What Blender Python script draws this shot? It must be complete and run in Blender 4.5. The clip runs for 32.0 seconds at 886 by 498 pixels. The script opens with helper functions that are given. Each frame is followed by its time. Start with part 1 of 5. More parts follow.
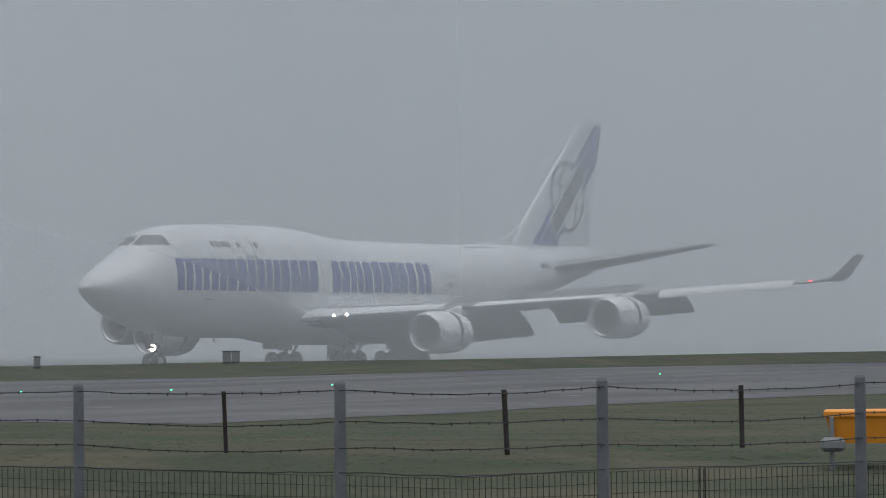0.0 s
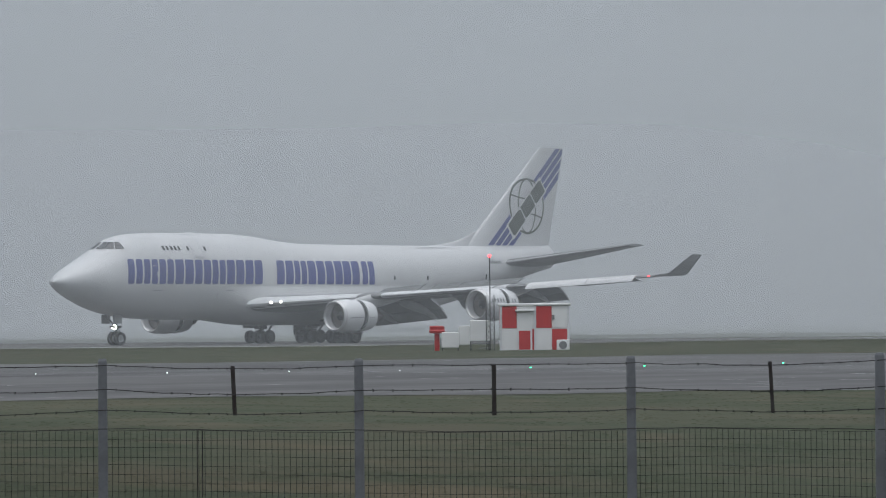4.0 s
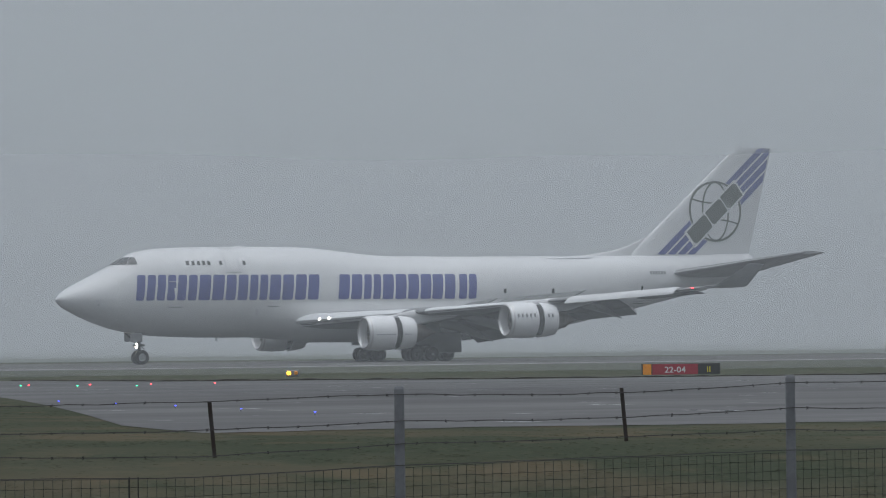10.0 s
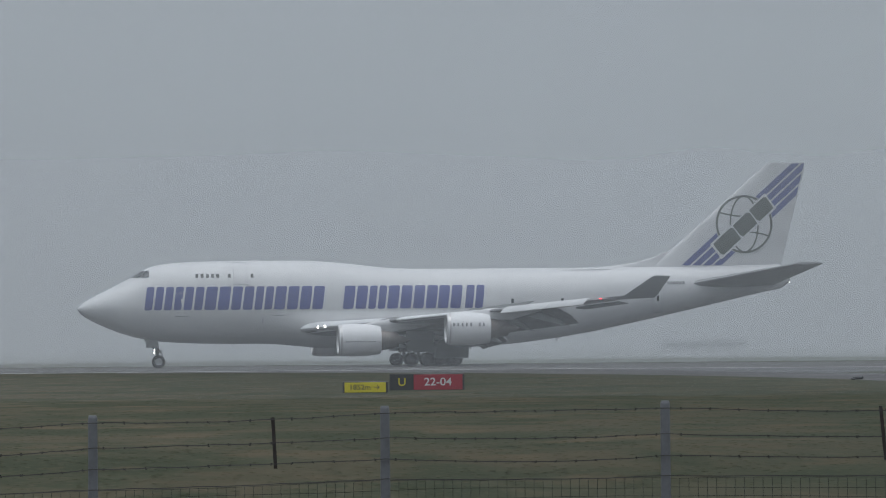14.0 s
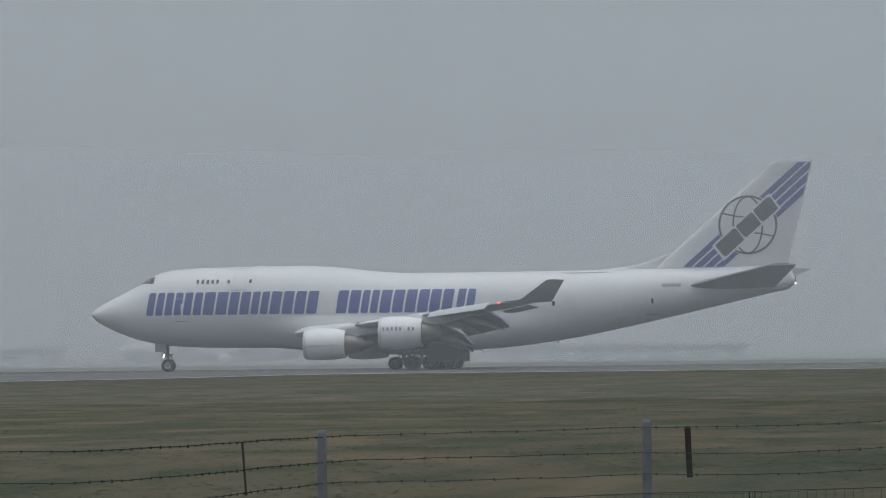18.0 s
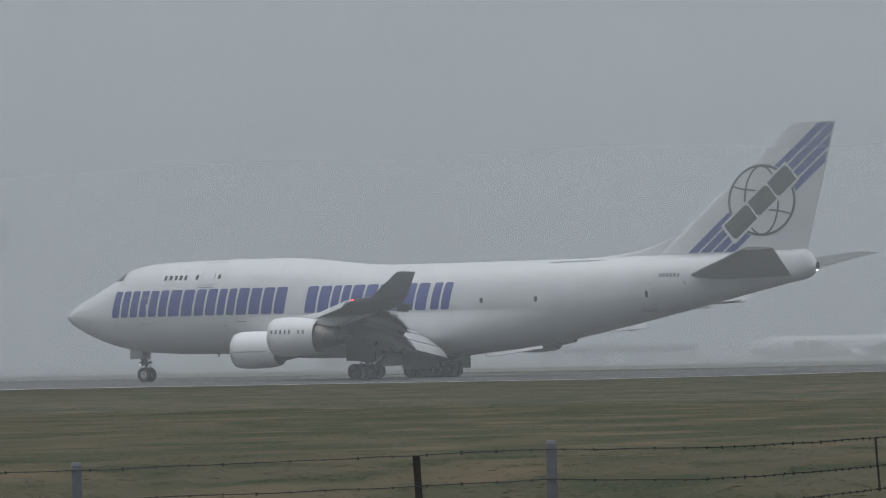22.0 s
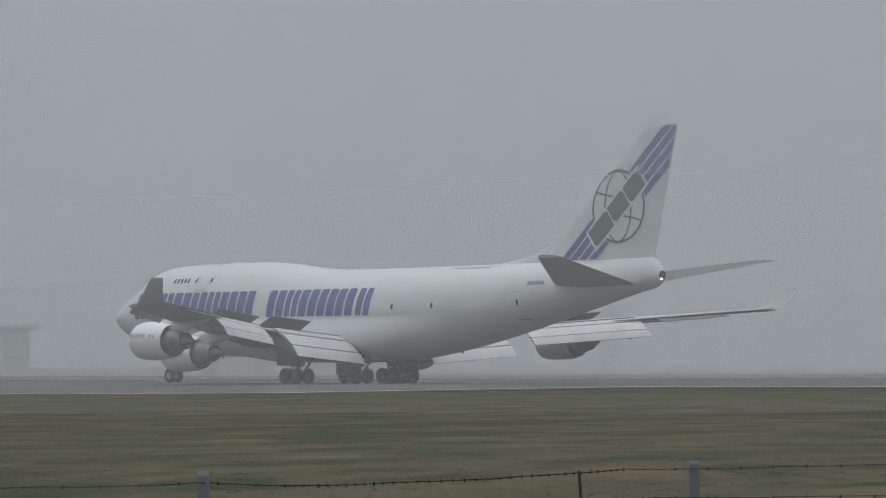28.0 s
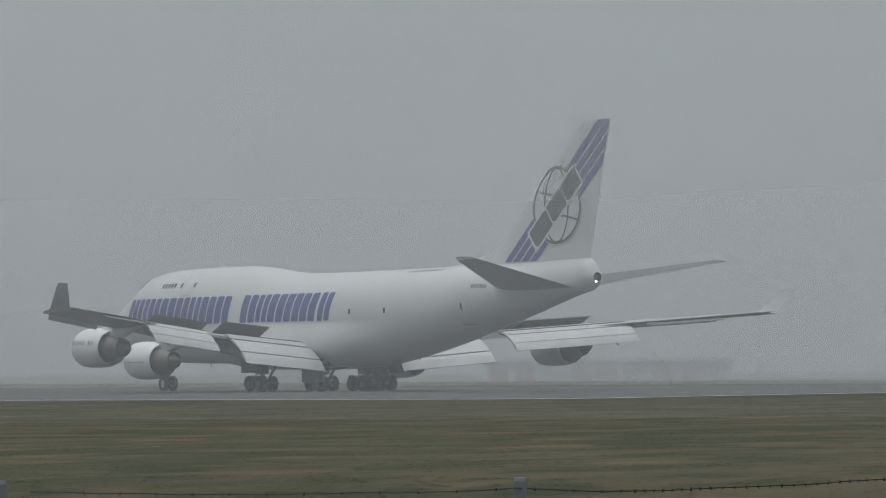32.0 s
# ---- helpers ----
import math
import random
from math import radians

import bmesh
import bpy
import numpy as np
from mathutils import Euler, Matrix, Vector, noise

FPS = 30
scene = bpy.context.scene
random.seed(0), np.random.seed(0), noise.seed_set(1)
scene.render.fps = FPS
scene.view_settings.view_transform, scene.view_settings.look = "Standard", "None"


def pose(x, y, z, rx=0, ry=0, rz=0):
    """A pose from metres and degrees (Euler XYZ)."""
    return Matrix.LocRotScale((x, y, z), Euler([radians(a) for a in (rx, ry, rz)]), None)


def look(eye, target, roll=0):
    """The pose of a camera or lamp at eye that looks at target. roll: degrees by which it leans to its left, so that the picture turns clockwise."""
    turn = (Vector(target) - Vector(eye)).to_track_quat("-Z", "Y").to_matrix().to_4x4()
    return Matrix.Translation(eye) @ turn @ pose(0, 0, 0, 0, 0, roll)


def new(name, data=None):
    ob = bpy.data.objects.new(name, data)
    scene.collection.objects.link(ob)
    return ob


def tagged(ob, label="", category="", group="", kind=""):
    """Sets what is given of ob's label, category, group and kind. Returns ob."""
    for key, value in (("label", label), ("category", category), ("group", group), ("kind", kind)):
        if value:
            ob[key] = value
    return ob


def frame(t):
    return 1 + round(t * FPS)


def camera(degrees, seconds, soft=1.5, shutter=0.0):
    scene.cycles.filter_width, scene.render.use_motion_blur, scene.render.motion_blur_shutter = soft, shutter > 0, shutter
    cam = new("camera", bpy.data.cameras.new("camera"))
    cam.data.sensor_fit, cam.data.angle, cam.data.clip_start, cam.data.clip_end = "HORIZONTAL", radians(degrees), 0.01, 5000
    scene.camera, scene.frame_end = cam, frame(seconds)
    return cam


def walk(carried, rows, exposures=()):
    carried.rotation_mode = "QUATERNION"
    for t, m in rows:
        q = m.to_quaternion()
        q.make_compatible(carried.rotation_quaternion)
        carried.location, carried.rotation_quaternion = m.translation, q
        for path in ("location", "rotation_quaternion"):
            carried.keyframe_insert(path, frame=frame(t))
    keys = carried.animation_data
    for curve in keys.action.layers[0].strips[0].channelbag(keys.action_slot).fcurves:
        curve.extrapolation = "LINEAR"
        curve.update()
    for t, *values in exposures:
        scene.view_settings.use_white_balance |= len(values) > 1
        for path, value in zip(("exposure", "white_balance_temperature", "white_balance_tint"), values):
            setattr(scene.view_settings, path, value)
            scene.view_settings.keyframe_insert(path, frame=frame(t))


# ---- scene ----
# ---- camera: stands at one spot behind the fence and swings after the aircraft ----
EYE = Vector((0, 0, 1.385))
cam = camera(2 * math.degrees(math.atan(784 / 6900)), 32.0, soft=1.0, shutter=0.05)


def aim(swing, tilt, lean):
    a, e = radians(swing), radians(tilt)
    way = Vector((math.sin(a) * math.cos(e), math.cos(a) * math.cos(e), math.sin(e)))
    return look(EYE, EYE + 100 * way, lean)


# seconds, swing to the right of +y, tilt, lean
walk(cam, [(t, aim(a, e, r)) for t, a, e, r in (
    (0, 60.738, 1.455, -0.64), (0.5, 58.479, 1.264, -0.72), (1, 56.422, 1.192, -0.76), (1.5, 54.520, 1.180, -0.73),
    (2, 52.825, 1.221, -0.66), (2.5, 50.915, 1.252, -0.59), (3, 49.101, 1.189, -0.54), (3.5, 47.227, 1.162, -0.51),
    (5.5, 39.576, 1.071, -0.53), (6, 37.986, 1.032, -0.52), (6.5, 36.239, 1.011, -0.52), (7, 34.337, 1.077, -0.53),
    (7.5, 32.394, 1.276, -0.50), (8, 30.316, 1.410, -0.45), (8.5, 28.251, 1.385, -0.43), (9, 26.049, 1.315, -0.48),
    (9.5, 23.681, 1.323, -0.58), (10, 21.366, 1.410, -0.66), (10.5, 19.279, 1.437, -0.65), (11, 17.306, 1.438, -0.59),
    (11.5, 15.213, 1.477, -0.54), (12, 13.272, 1.612, -0.52), (12.5, 10.896, 1.509, -0.51), (13, 9.014, 1.453, -0.51),
    (13.5, 7.006, 1.450, -0.51), (14, 5.192, 1.501, -0.51), (14.5, 3.348, 1.524, -0.52), (16.5, -2.867, 1.543, -0.65),
    (17, -4.155, 1.594, -0.67), (17.5, -5.534, 1.570, -0.67), (18, -7.063, 1.550, -0.66), (18.5, -8.374, 1.534, -0.66),
    (19, -9.217, 1.506, -0.66), (19.5, -9.816, 1.496, -0.68), (20, -11.176, 1.550, -0.72), (20.5, -12.843, 1.621, -0.79),
    (21, -14.333, 1.583, -0.89), (21.5, -15.441, 1.641, -1.01), (22, -16.308, 1.632, -1.09), (22.5, -17.453, 1.590, -1.09),
    (23, -18.409, 1.553, -1.02), (23.5, -19.448, 1.530, -0.91), (24, -20.520, 1.501, -0.80), (24.5, -21.401, 1.433, -0.68),
    (25, -22.059, 1.427, -0.57), (25.5, -22.824, 1.421, -0.48), (26, -22.869, 1.482, -0.37), (26.5, -23.093, 1.590, -0.27),
    (28.5, -26.101, 1.820, -0.15), (29, -26.589, 1.958, -0.17), (29.5, -27.186, 1.927, -0.19), (30, -27.512, 1.857, -0.20),
    (30.5, -28.127, 1.802, -0.22), (31, -28.705, 1.847, -0.23), (31.5, -29.387, 1.879, -0.25), (32, -30.041, 1.820, -0.31))],
    exposures=((0, 0.15, 6520, 13), (2, 0.22, 6510, 13), (7, 0.26, 6450, 12), (9, 0.14, 6440, 12), (11, 0.13, 6390, 12), (18, 0.11, 6430, 11), (23, 0.10, 6580, 11), (26, 0.16, 6650, 11), (32, 0.08, 6720, 10)))

# ---- light: a bright overcast, brightest overhead, with a weak wide sun ----
world = bpy.data.worlds.new("overcast")
scene.world = world
world.use_nodes = True
wn, wl = world.node_tree.nodes, world.node_tree.links
sky = wn.new("ShaderNodeTexSky")
sky.sky_type, sky.sun_disc = "NISHITA", False
sky.sun_elevation, sky.sun_rotation = radians(84), radians(212)
geo = wn.new("ShaderNodeTexCoord")
sep = wn.new("ShaderNodeSeparateXYZ")
wl.new(geo.outputs["Generated"], sep.inputs[0])
veil = wn.new("ShaderNodeValToRGB")
veil.color_ramp.elements[0].position, veil.color_ramp.elements[0].color = 0.0, (0.205, 0.223, 0.242, 1)
veil.color_ramp.elements[1].position, veil.color_ramp.elements[1].color = 0.9, (1.05, 1.12, 1.19, 1)
low = veil.color_ramp.elements.new(0.10)
low.color = (0.49, 0.53, 0.573, 1)
mid = veil.color_ramp.elements.new(0.3)
mid.color = (0.52, 0.565, 0.61, 1)
wl.new(sep.outputs["Z"], veil.inputs[0])
clouds = wn.new("ShaderNodeBackground")
wl.new(veil.outputs[0], clouds.inputs[0])
clouds.inputs[1].default_value = 1.0
blue = wn.new("ShaderNodeBackground")
wl.new(sky.outputs[0], blue.inputs[0])
blue.inputs[1].default_value = 0.05
both = wn.new("ShaderNodeMixShader")
both.inputs[0].default_value = 0.05
wl.new(clouds.outputs[0], both.inputs[1])
wl.new(blue.outputs[0], both.inputs[2])
wl.new(both.outputs[0], wn["World Output"].inputs[0] if "World Output" in wn else wn.new("ShaderNodeOutputWorld").inputs[0])

sun_data = bpy.data.lights.new("sun", "SUN")
sun_data.energy, sun_data.angle, sun_data.color = 0.8, radians(60), (1.0, 0.99, 0.975)
sun = new("sun", sun_data)
sun.matrix_world = look((0, 0, 0), (0.05, 0.08, -1))

# ---- materials ----
def material(name, colour, rough=0.6, metal=0.0, spots=0.0, size=1.0, second=None, bump=0.0, bump_size=30.0, streak=None, coat=0.0, gloss=0.5):
    """A surface of one colour with two scales of variation: broad stains and fine grain."""
    m = bpy.data.materials.new(name)
    m.use_nodes = True
    n, l = m.node_tree.nodes, m.node_tree.links
    b = n["Principled BSDF"]
    b.inputs["Roughness"].default_value, b.inputs["Metallic"].default_value = rough, metal
    b.inputs["Coat Weight"].default_value, b.inputs["Specular IOR Level"].default_value = coat, gloss
    co = n.new("ShaderNodeTexCoord")
    at = co.outputs["Object"]
    if streak:
        mp = n.new("ShaderNodeMapping")
        mp.inputs["Scale"].default_value = streak
        l.new(at, mp.inputs[0])
        at = mp.outputs[0]
    big, fine = n.new("ShaderNodeTexNoise"), n.new("ShaderNodeTexNoise")
    big.inputs["Scale"].default_value, big.inputs["Detail"].default_value = size, 5
    fine.inputs["Scale"].default_value, fine.inputs["Detail"].default_value = size * 9, 4
    l.new(at, big.inputs[0]), l.new(at, fine.inputs[0])
    sum_ = n.new("ShaderNodeMath")
    sum_.operation = "MULTIPLY_ADD"
    sum_.inputs[1].default_value = 0.4
    l.new(fine.outputs[0], sum_.inputs[0]), l.new(big.outputs[0], sum_.inputs[2])
    ramp = n.new("ShaderNodeValToRGB")
    other = second or tuple(c * (1 - spots) for c in colour)
    ramp.color_ramp.elements[0].position, ramp.color_ramp.elements[0].color = 0.52, (*other, 1)
    ramp.color_ramp.elements[1].position, ramp.color_ramp.elements[1].color = 0.86, (*colour, 1)
    l.new(sum_.outputs[0], ramp.inputs[0])
    l.new(ramp.outputs[0], b.inputs["Base Color"])
    if bump:
        bp, tex = n.new("ShaderNodeBump"), n.new("ShaderNodeTexNoise")
        tex.inputs["Scale"].default_value, tex.inputs["Detail"].default_value = bump_size, 4
        bp.inputs["Strength"].default_value = bump
        l.new(at, tex.inputs[0]), l.new(tex.outputs[0], bp.inputs["Height"]), l.new(bp.outputs[0], b.inputs["Normal"])
    return m


def glow(name, colour, strength):
    m = bpy.data.materials.new(name)
    m.use_nodes = True
    b = m.node_tree.nodes["Principled BSDF"]
    b.inputs["Base Color"].default_value = (*colour, 1)
    b.inputs["Emission Color"].default_value, b.inputs["Emission Strength"].default_value = (*colour, 1), strength
    return m


WHITE = material("white_paint", (0.59, 0.603, 0.61), 0.35, 0, 0.07, 0.35, streak=(0.35, 1, 1), coat=0.2)


def panel_lines(m, wide, high, depth):
    """Faint joints between skin panels, and rain streaks of dirt below them."""
    n, l = m.node_tree.nodes, m.node_tree.links
    b = n["Principled BSDF"]
    paint = b.inputs["Base Color"].links[0].from_socket
    co, sep_, join, brick = n.new("ShaderNodeTexCoord"), n.new("ShaderNodeSeparateXYZ"), n.new("ShaderNodeCombineXYZ"), n.new("ShaderNodeTexBrick")
    l.new(co.outputs["Object"], sep_.inputs[0])
    l.new(sep_.outputs["X"], join.inputs["X"]), l.new(sep_.outputs["Z"], join.inputs["Y"])
    l.new(join.outputs[0], brick.inputs["Vector"])
    for key, value in (("Scale", 1.0), ("Mortar Size", 0.018), ("Mortar Smooth", 0.6), ("Brick Width", wide), ("Row Height", high)):
        brick.inputs[key].default_value = value
    brick.inputs["Color1"].default_value, brick.inputs["Color2"].default_value = (1, 1, 1, 1), (0.975, 0.975, 0.975, 1)
    brick.inputs["Mortar"].default_value = (depth, depth, depth, 1)
    mp, dirt, ramp = n.new("ShaderNodeMapping"), n.new("ShaderNodeTexNoise"), n.new("ShaderNodeMapRange")
    mp.inputs["Scale"].default_value = (1.6, 1.0, 0.22)
    dirt.inputs["Scale"].default_value, dirt.inputs["Detail"].default_value = 1.0, 6
    l.new(co.outputs["Object"], mp.inputs[0]), l.new(mp.outputs[0], dirt.inputs[0]), l.new(dirt.outputs[0], ramp.inputs[0])
    for key, value in (("From Min", 0.35), ("From Max", 0.6), ("To Min", 0.93), ("To Max", 1.0)):
        ramp.inputs[key].default_value = value
    for fac in (brick.outputs["Color"], ramp.outputs[0]):
        x = n.new("ShaderNodeMix")
        x.data_type, x.blend_type = "RGBA", "MULTIPLY"
        x.inputs["Factor"].default_value = 1.0
        ends = [i for i in x.inputs if i.type == "RGBA"]
        l.new(paint, ends[0]), l.new(fac, ends[1])
        paint = [o for o in x.outputs if o.type == "RGBA"][0]
    l.new(paint, b.inputs["Base Color"])


panel_lines(WHITE, 5.2, 1.35, 0.80)
NACELLE = material("nacelle_paint", (0.70, 0.71, 0.72), 0.38, 0, 0.10, 0.8, streak=(0.4, 1, 1))
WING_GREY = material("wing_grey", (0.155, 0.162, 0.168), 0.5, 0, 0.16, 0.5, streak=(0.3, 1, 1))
PALE_GREY = material("pale_grey_panel", (0.62, 0.64, 0.65), 0.45, 0, 0.12, 0.7)
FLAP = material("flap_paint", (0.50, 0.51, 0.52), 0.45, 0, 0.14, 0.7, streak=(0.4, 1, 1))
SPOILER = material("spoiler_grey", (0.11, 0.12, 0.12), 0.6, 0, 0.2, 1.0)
# near-black colour for the darkness inside slots, wells and openings
DARK = material("dark_cavity", (0.02, 0.021, 0.022), 0.8, 0, 0.3, 1.0)
NAVY = material("navy_paint", (0.045, 0.062, 0.235), 0.4, 0, 0.12, 0.8)
OLIVE = material("dark_olive_paint", (0.045, 0.058, 0.045), 0.45, 0, 0.12, 0.8)
METAL = material("bare_metal", (0.55, 0.55, 0.54), 0.35, 0.9, 0.15, 1.5)
HOT_METAL = material("exhaust_metal", (0.22, 0.20, 0.185), 0.45, 0.8, 0.3, 1.5)
TYRE = material("tyre_rubber", (0.022, 0.022, 0.023), 0.85, 0, 0.25, 3.0)
RIM = material("dark_wheel_rim", (0.032, 0.033, 0.035), 0.7, 0.3, 0.3, 3.0)
TAIL_GREY = material("tail_grey", (0.27, 0.278, 0.285), 0.5, 0, 0.14, 0.5, streak=(0.3, 1, 1))
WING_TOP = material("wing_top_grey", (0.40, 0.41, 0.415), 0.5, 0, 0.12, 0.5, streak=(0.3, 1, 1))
FAIRING = material("mid_grey_paint", (0.30, 0.31, 0.315), 0.5, 0, 0.15, 0.8)
STRUT = material("gear_grey", (0.085, 0.088, 0.09), 0.5, 0.2, 0.2, 2.0)
GLASS = material("cockpit_glass", (0.03, 0.035, 0.04), 0.12, 0, 0.2, 1.0)
LINE = material("panel_line", (0.22, 0.23, 0.24), 0.7, 0, 0.2, 2.0)
ASPHALT = material("wet_asphalt", (0.104, 0.105, 0.105), 0.85, 0, 0, 0.14, second=(0.054, 0.055, 0.057), bump=0.35, bump_size=14.0, streak=(0.25, 1, 1), gloss=0.22)
RUNWAY = material("runway_asphalt", (0.084, 0.082, 0.079), 0.85, 0, 0, 0.1, second=(0.052, 0.052, 0.052), bump=0.35, bump_size=14.0, streak=(0.2, 1, 1), gloss=0.22)


def puddles(m, scale, lo, hi):
    """Shallow standing water in the hollows of a paving."""
    n, l = m.node_tree.nodes, m.node_tree.links
    b, co = n["Principled BSDF"], n.new("ShaderNodeTexCoord")
    mp, hollow, wet = n.new("ShaderNodeMapping"), n.new("ShaderNodeTexNoise"), n.new("ShaderNodeMapRange")
    mp.inputs["Scale"].default_value = scale
    hollow.inputs["Scale"].default_value, hollow.inputs["Detail"].default_value = 1.0, 3
    for key, value in (("From Min", lo), ("From Max", hi), ("To Min", 0.85), ("To Max", 0.12)):
        wet.inputs[key].default_value = value
    l.new(co.outputs["Object"], mp.inputs[0]), l.new(mp.outputs[0], hollow.inputs[0]), l.new(hollow.outputs[0], wet.inputs[0])
    l.new(wet.outputs[0], b.inputs["Roughness"])
    flat_ = n.new("ShaderNodeMapRange")
    for key, value in (("From Min", lo), ("From Max", hi), ("To Min", 0.35), ("To Max", 0.0)):
        flat_.inputs[key].default_value = value
    bump = [x for x in n if x.bl_idname == "ShaderNodeBump"][0]
    l.new(hollow.outputs[0], flat_.inputs[0]), l.new(flat_.outputs[0], bump.inputs["Strength"])


puddles(ASPHALT, (0.55, 0.30, 1.0), 0.66, 0.72)
ROAD_PAINT = material("worn_white_paint", (0.33, 0.33, 0.32), 0.8, 0, 0.5, 0.8)
CONCRETE = material("concrete", (0.150, 0.158, 0.170), 0.85, 0, 0.3, 3.0, bump=0.25, bump_size=60)
STEEL = material("rusty_steel", (0.045, 0.042, 0.042), 0.8, 0.3, 0.4, 8.0, second=(0.03, 0.022, 0.018))
WIRE = material("dull_wire", (0.035, 0.035, 0.035), 0.75, 0.4, 0.4, 6.0)
MESH_WIRE = material("galvanised_mesh", (0.055, 0.058, 0.052), 0.7, 0.3, 0.4, 6.0)
# dark colour stands for the shadow along the verge's edge
EDGE_SHADE = material("turf_edge_shade", (0.038, 0.036, 0.024), 0.95, 0, 0.5, 1.5)
PATH = material("concrete_path", (0.135, 0.135, 0.13), 0.9, 0, 0.45, 0.8)
RED = material("signal_red", (0.50, 0.035, 0.035), 0.5, 0, 0.15, 1.0)
SIGN_RED = material("sign_red", (0.30, 0.032, 0.048), 0.45, 0, 0.1, 1.0)
SIGN_YELLOW = material("sign_yellow", (0.58, 0.50, 0.02), 0.45, 0, 0.1, 1.0)
SIGN_BLACK = material("sign_black", (0.04, 0.042, 0.042), 0.5, 0, 0.2, 1.0)
SIGN_WHITE = material("sign_white", (0.58, 0.58, 0.57), 0.5, 0, 0.08, 1.0)
ORANGE = material("orange_paint", (0.75, 0.28, 0.02), 0.5, 0, 0.15, 1.0)
CREAM = material("white_cladding", (0.72, 0.73, 0.72), 0.6, 0, 0.12, 1.2)
GREY_BOX = material("grey_cabinet", (0.20, 0.21, 0.21), 0.6, 0, 0.2, 1.5)
FAR_GREY = material("far_cladding", (0.29, 0.30, 0.305), 0.8, 0, 0.2, 0.06)
FAR_DARK = material("far_dark_glass", (0.05, 0.055, 0.06), 0.5, 0, 0.2, 0.1)
FAR_WHITE = material("far_white_paint", (0.60, 0.61, 0.62), 0.6, 0, 0.1, 0.05)
FAR_RED = material("far_red_brick", (0.27, 0.10, 0.085), 0.8, 0, 0.15, 0.1)
LAMP_WHITE = glow("lit_white_lamp", (1.0, 0.96, 0.88), 8)
NOSE_LAMP = glow("lit_nose_lamp", (1.0, 0.88, 0.72), 45)
LAMP_PALE = glow("lit_pale_lamp", (0.85, 1.0, 0.92), 2)
LAMP_RED = glow("lit_red_lamp", (1.0, 0.05, 0.06), 5)
LAMP_GREEN = glow("lit_green_lamp", (0.04, 0.9, 0.36), 3)
LAMP_BLUE = glow("lit_blue_lamp", (0.05, 0.08, 1.0), 3)
LAMP_AMBER = glow("lit_amber_lamp", (1.0, 0.50, 0.03), 4)


def mist(name):
    """Thin drifting fog: scatters part of the light that meets it and lets the rest through."""
    m = bpy.data.materials.new(name)
    m.use_nodes = True
    n, l = m.node_tree.nodes, m.node_tree.links
    n.remove(n["Principled BSDF"])
    thin, back, front, fog, mix = (n.new("ShaderNodeBsdfTransparent"), n.new("ShaderNodeBsdfTranslucent"),
                                   n.new("ShaderNodeBsdfDiffuse"), n.new("ShaderNodeMixShader"), n.new("ShaderNodeMixShader"))
    for s in (back, front):
        s.inputs["Color"].default_value = (0.775, 0.81, 0.835, 1)
    fog.inputs[0].default_value = 0.5
    l.new(front.outputs[0], fog.inputs[1]), l.new(back.outputs[0], fog.inputs[2])
    thick = n.new("ShaderNodeAttribute")
    thick.attribute_name = "thickness"
    co, drift, vary = n.new("ShaderNodeTexCoord"), n.new("ShaderNodeTexNoise"), n.new("ShaderNodeMapRange")
    drift.inputs["Scale"].default_value, drift.inputs["Detail"].default_value = 0.02, 2
    l.new(co.outputs["Object"], drift.inputs[0])
    vary.inputs["To Min"].default_value, vary.inputs["To Max"].default_value = 0.92, 1.08
    l.new(drift.outputs[0], vary.inputs[0])
    rise, thin_out = n.new("ShaderNodeAttribute"), n.new("ShaderNodeMapRange")
    rise.attribute_name, thin_out.interpolation_type = "rise", "SMOOTHSTEP"
    for key, value in (("From Min", 0.24), ("From Max", 1.0), ("To Min", 1.0), ("To Max", 0.0)):
        thin_out.inputs[key].default_value = value
    l.new(rise.outputs["Fac"], thin_out.inputs[0])
    mul, mul2 = n.new("ShaderNodeMath"), n.new("ShaderNodeMath")
    mul.operation = mul2.operation = "MULTIPLY"
    l.new(thick.outputs["Fac"], mul.inputs[0]), l.new(vary.outputs[0], mul.inputs[1])
    l.new(mul.outputs[0], mul2.inputs[0]), l.new(thin_out.outputs[0], mul2.inputs[1])
    l.new(mul2.outputs[0], mix.inputs[0]), l.new(thin.outputs[0], mix.inputs[1]), l.new(fog.outputs[0], mix.inputs[2])
    l.new(mix.outputs[0], n["Material Output"].inputs[0])
    return m


MIST = mist("drifting_fog")


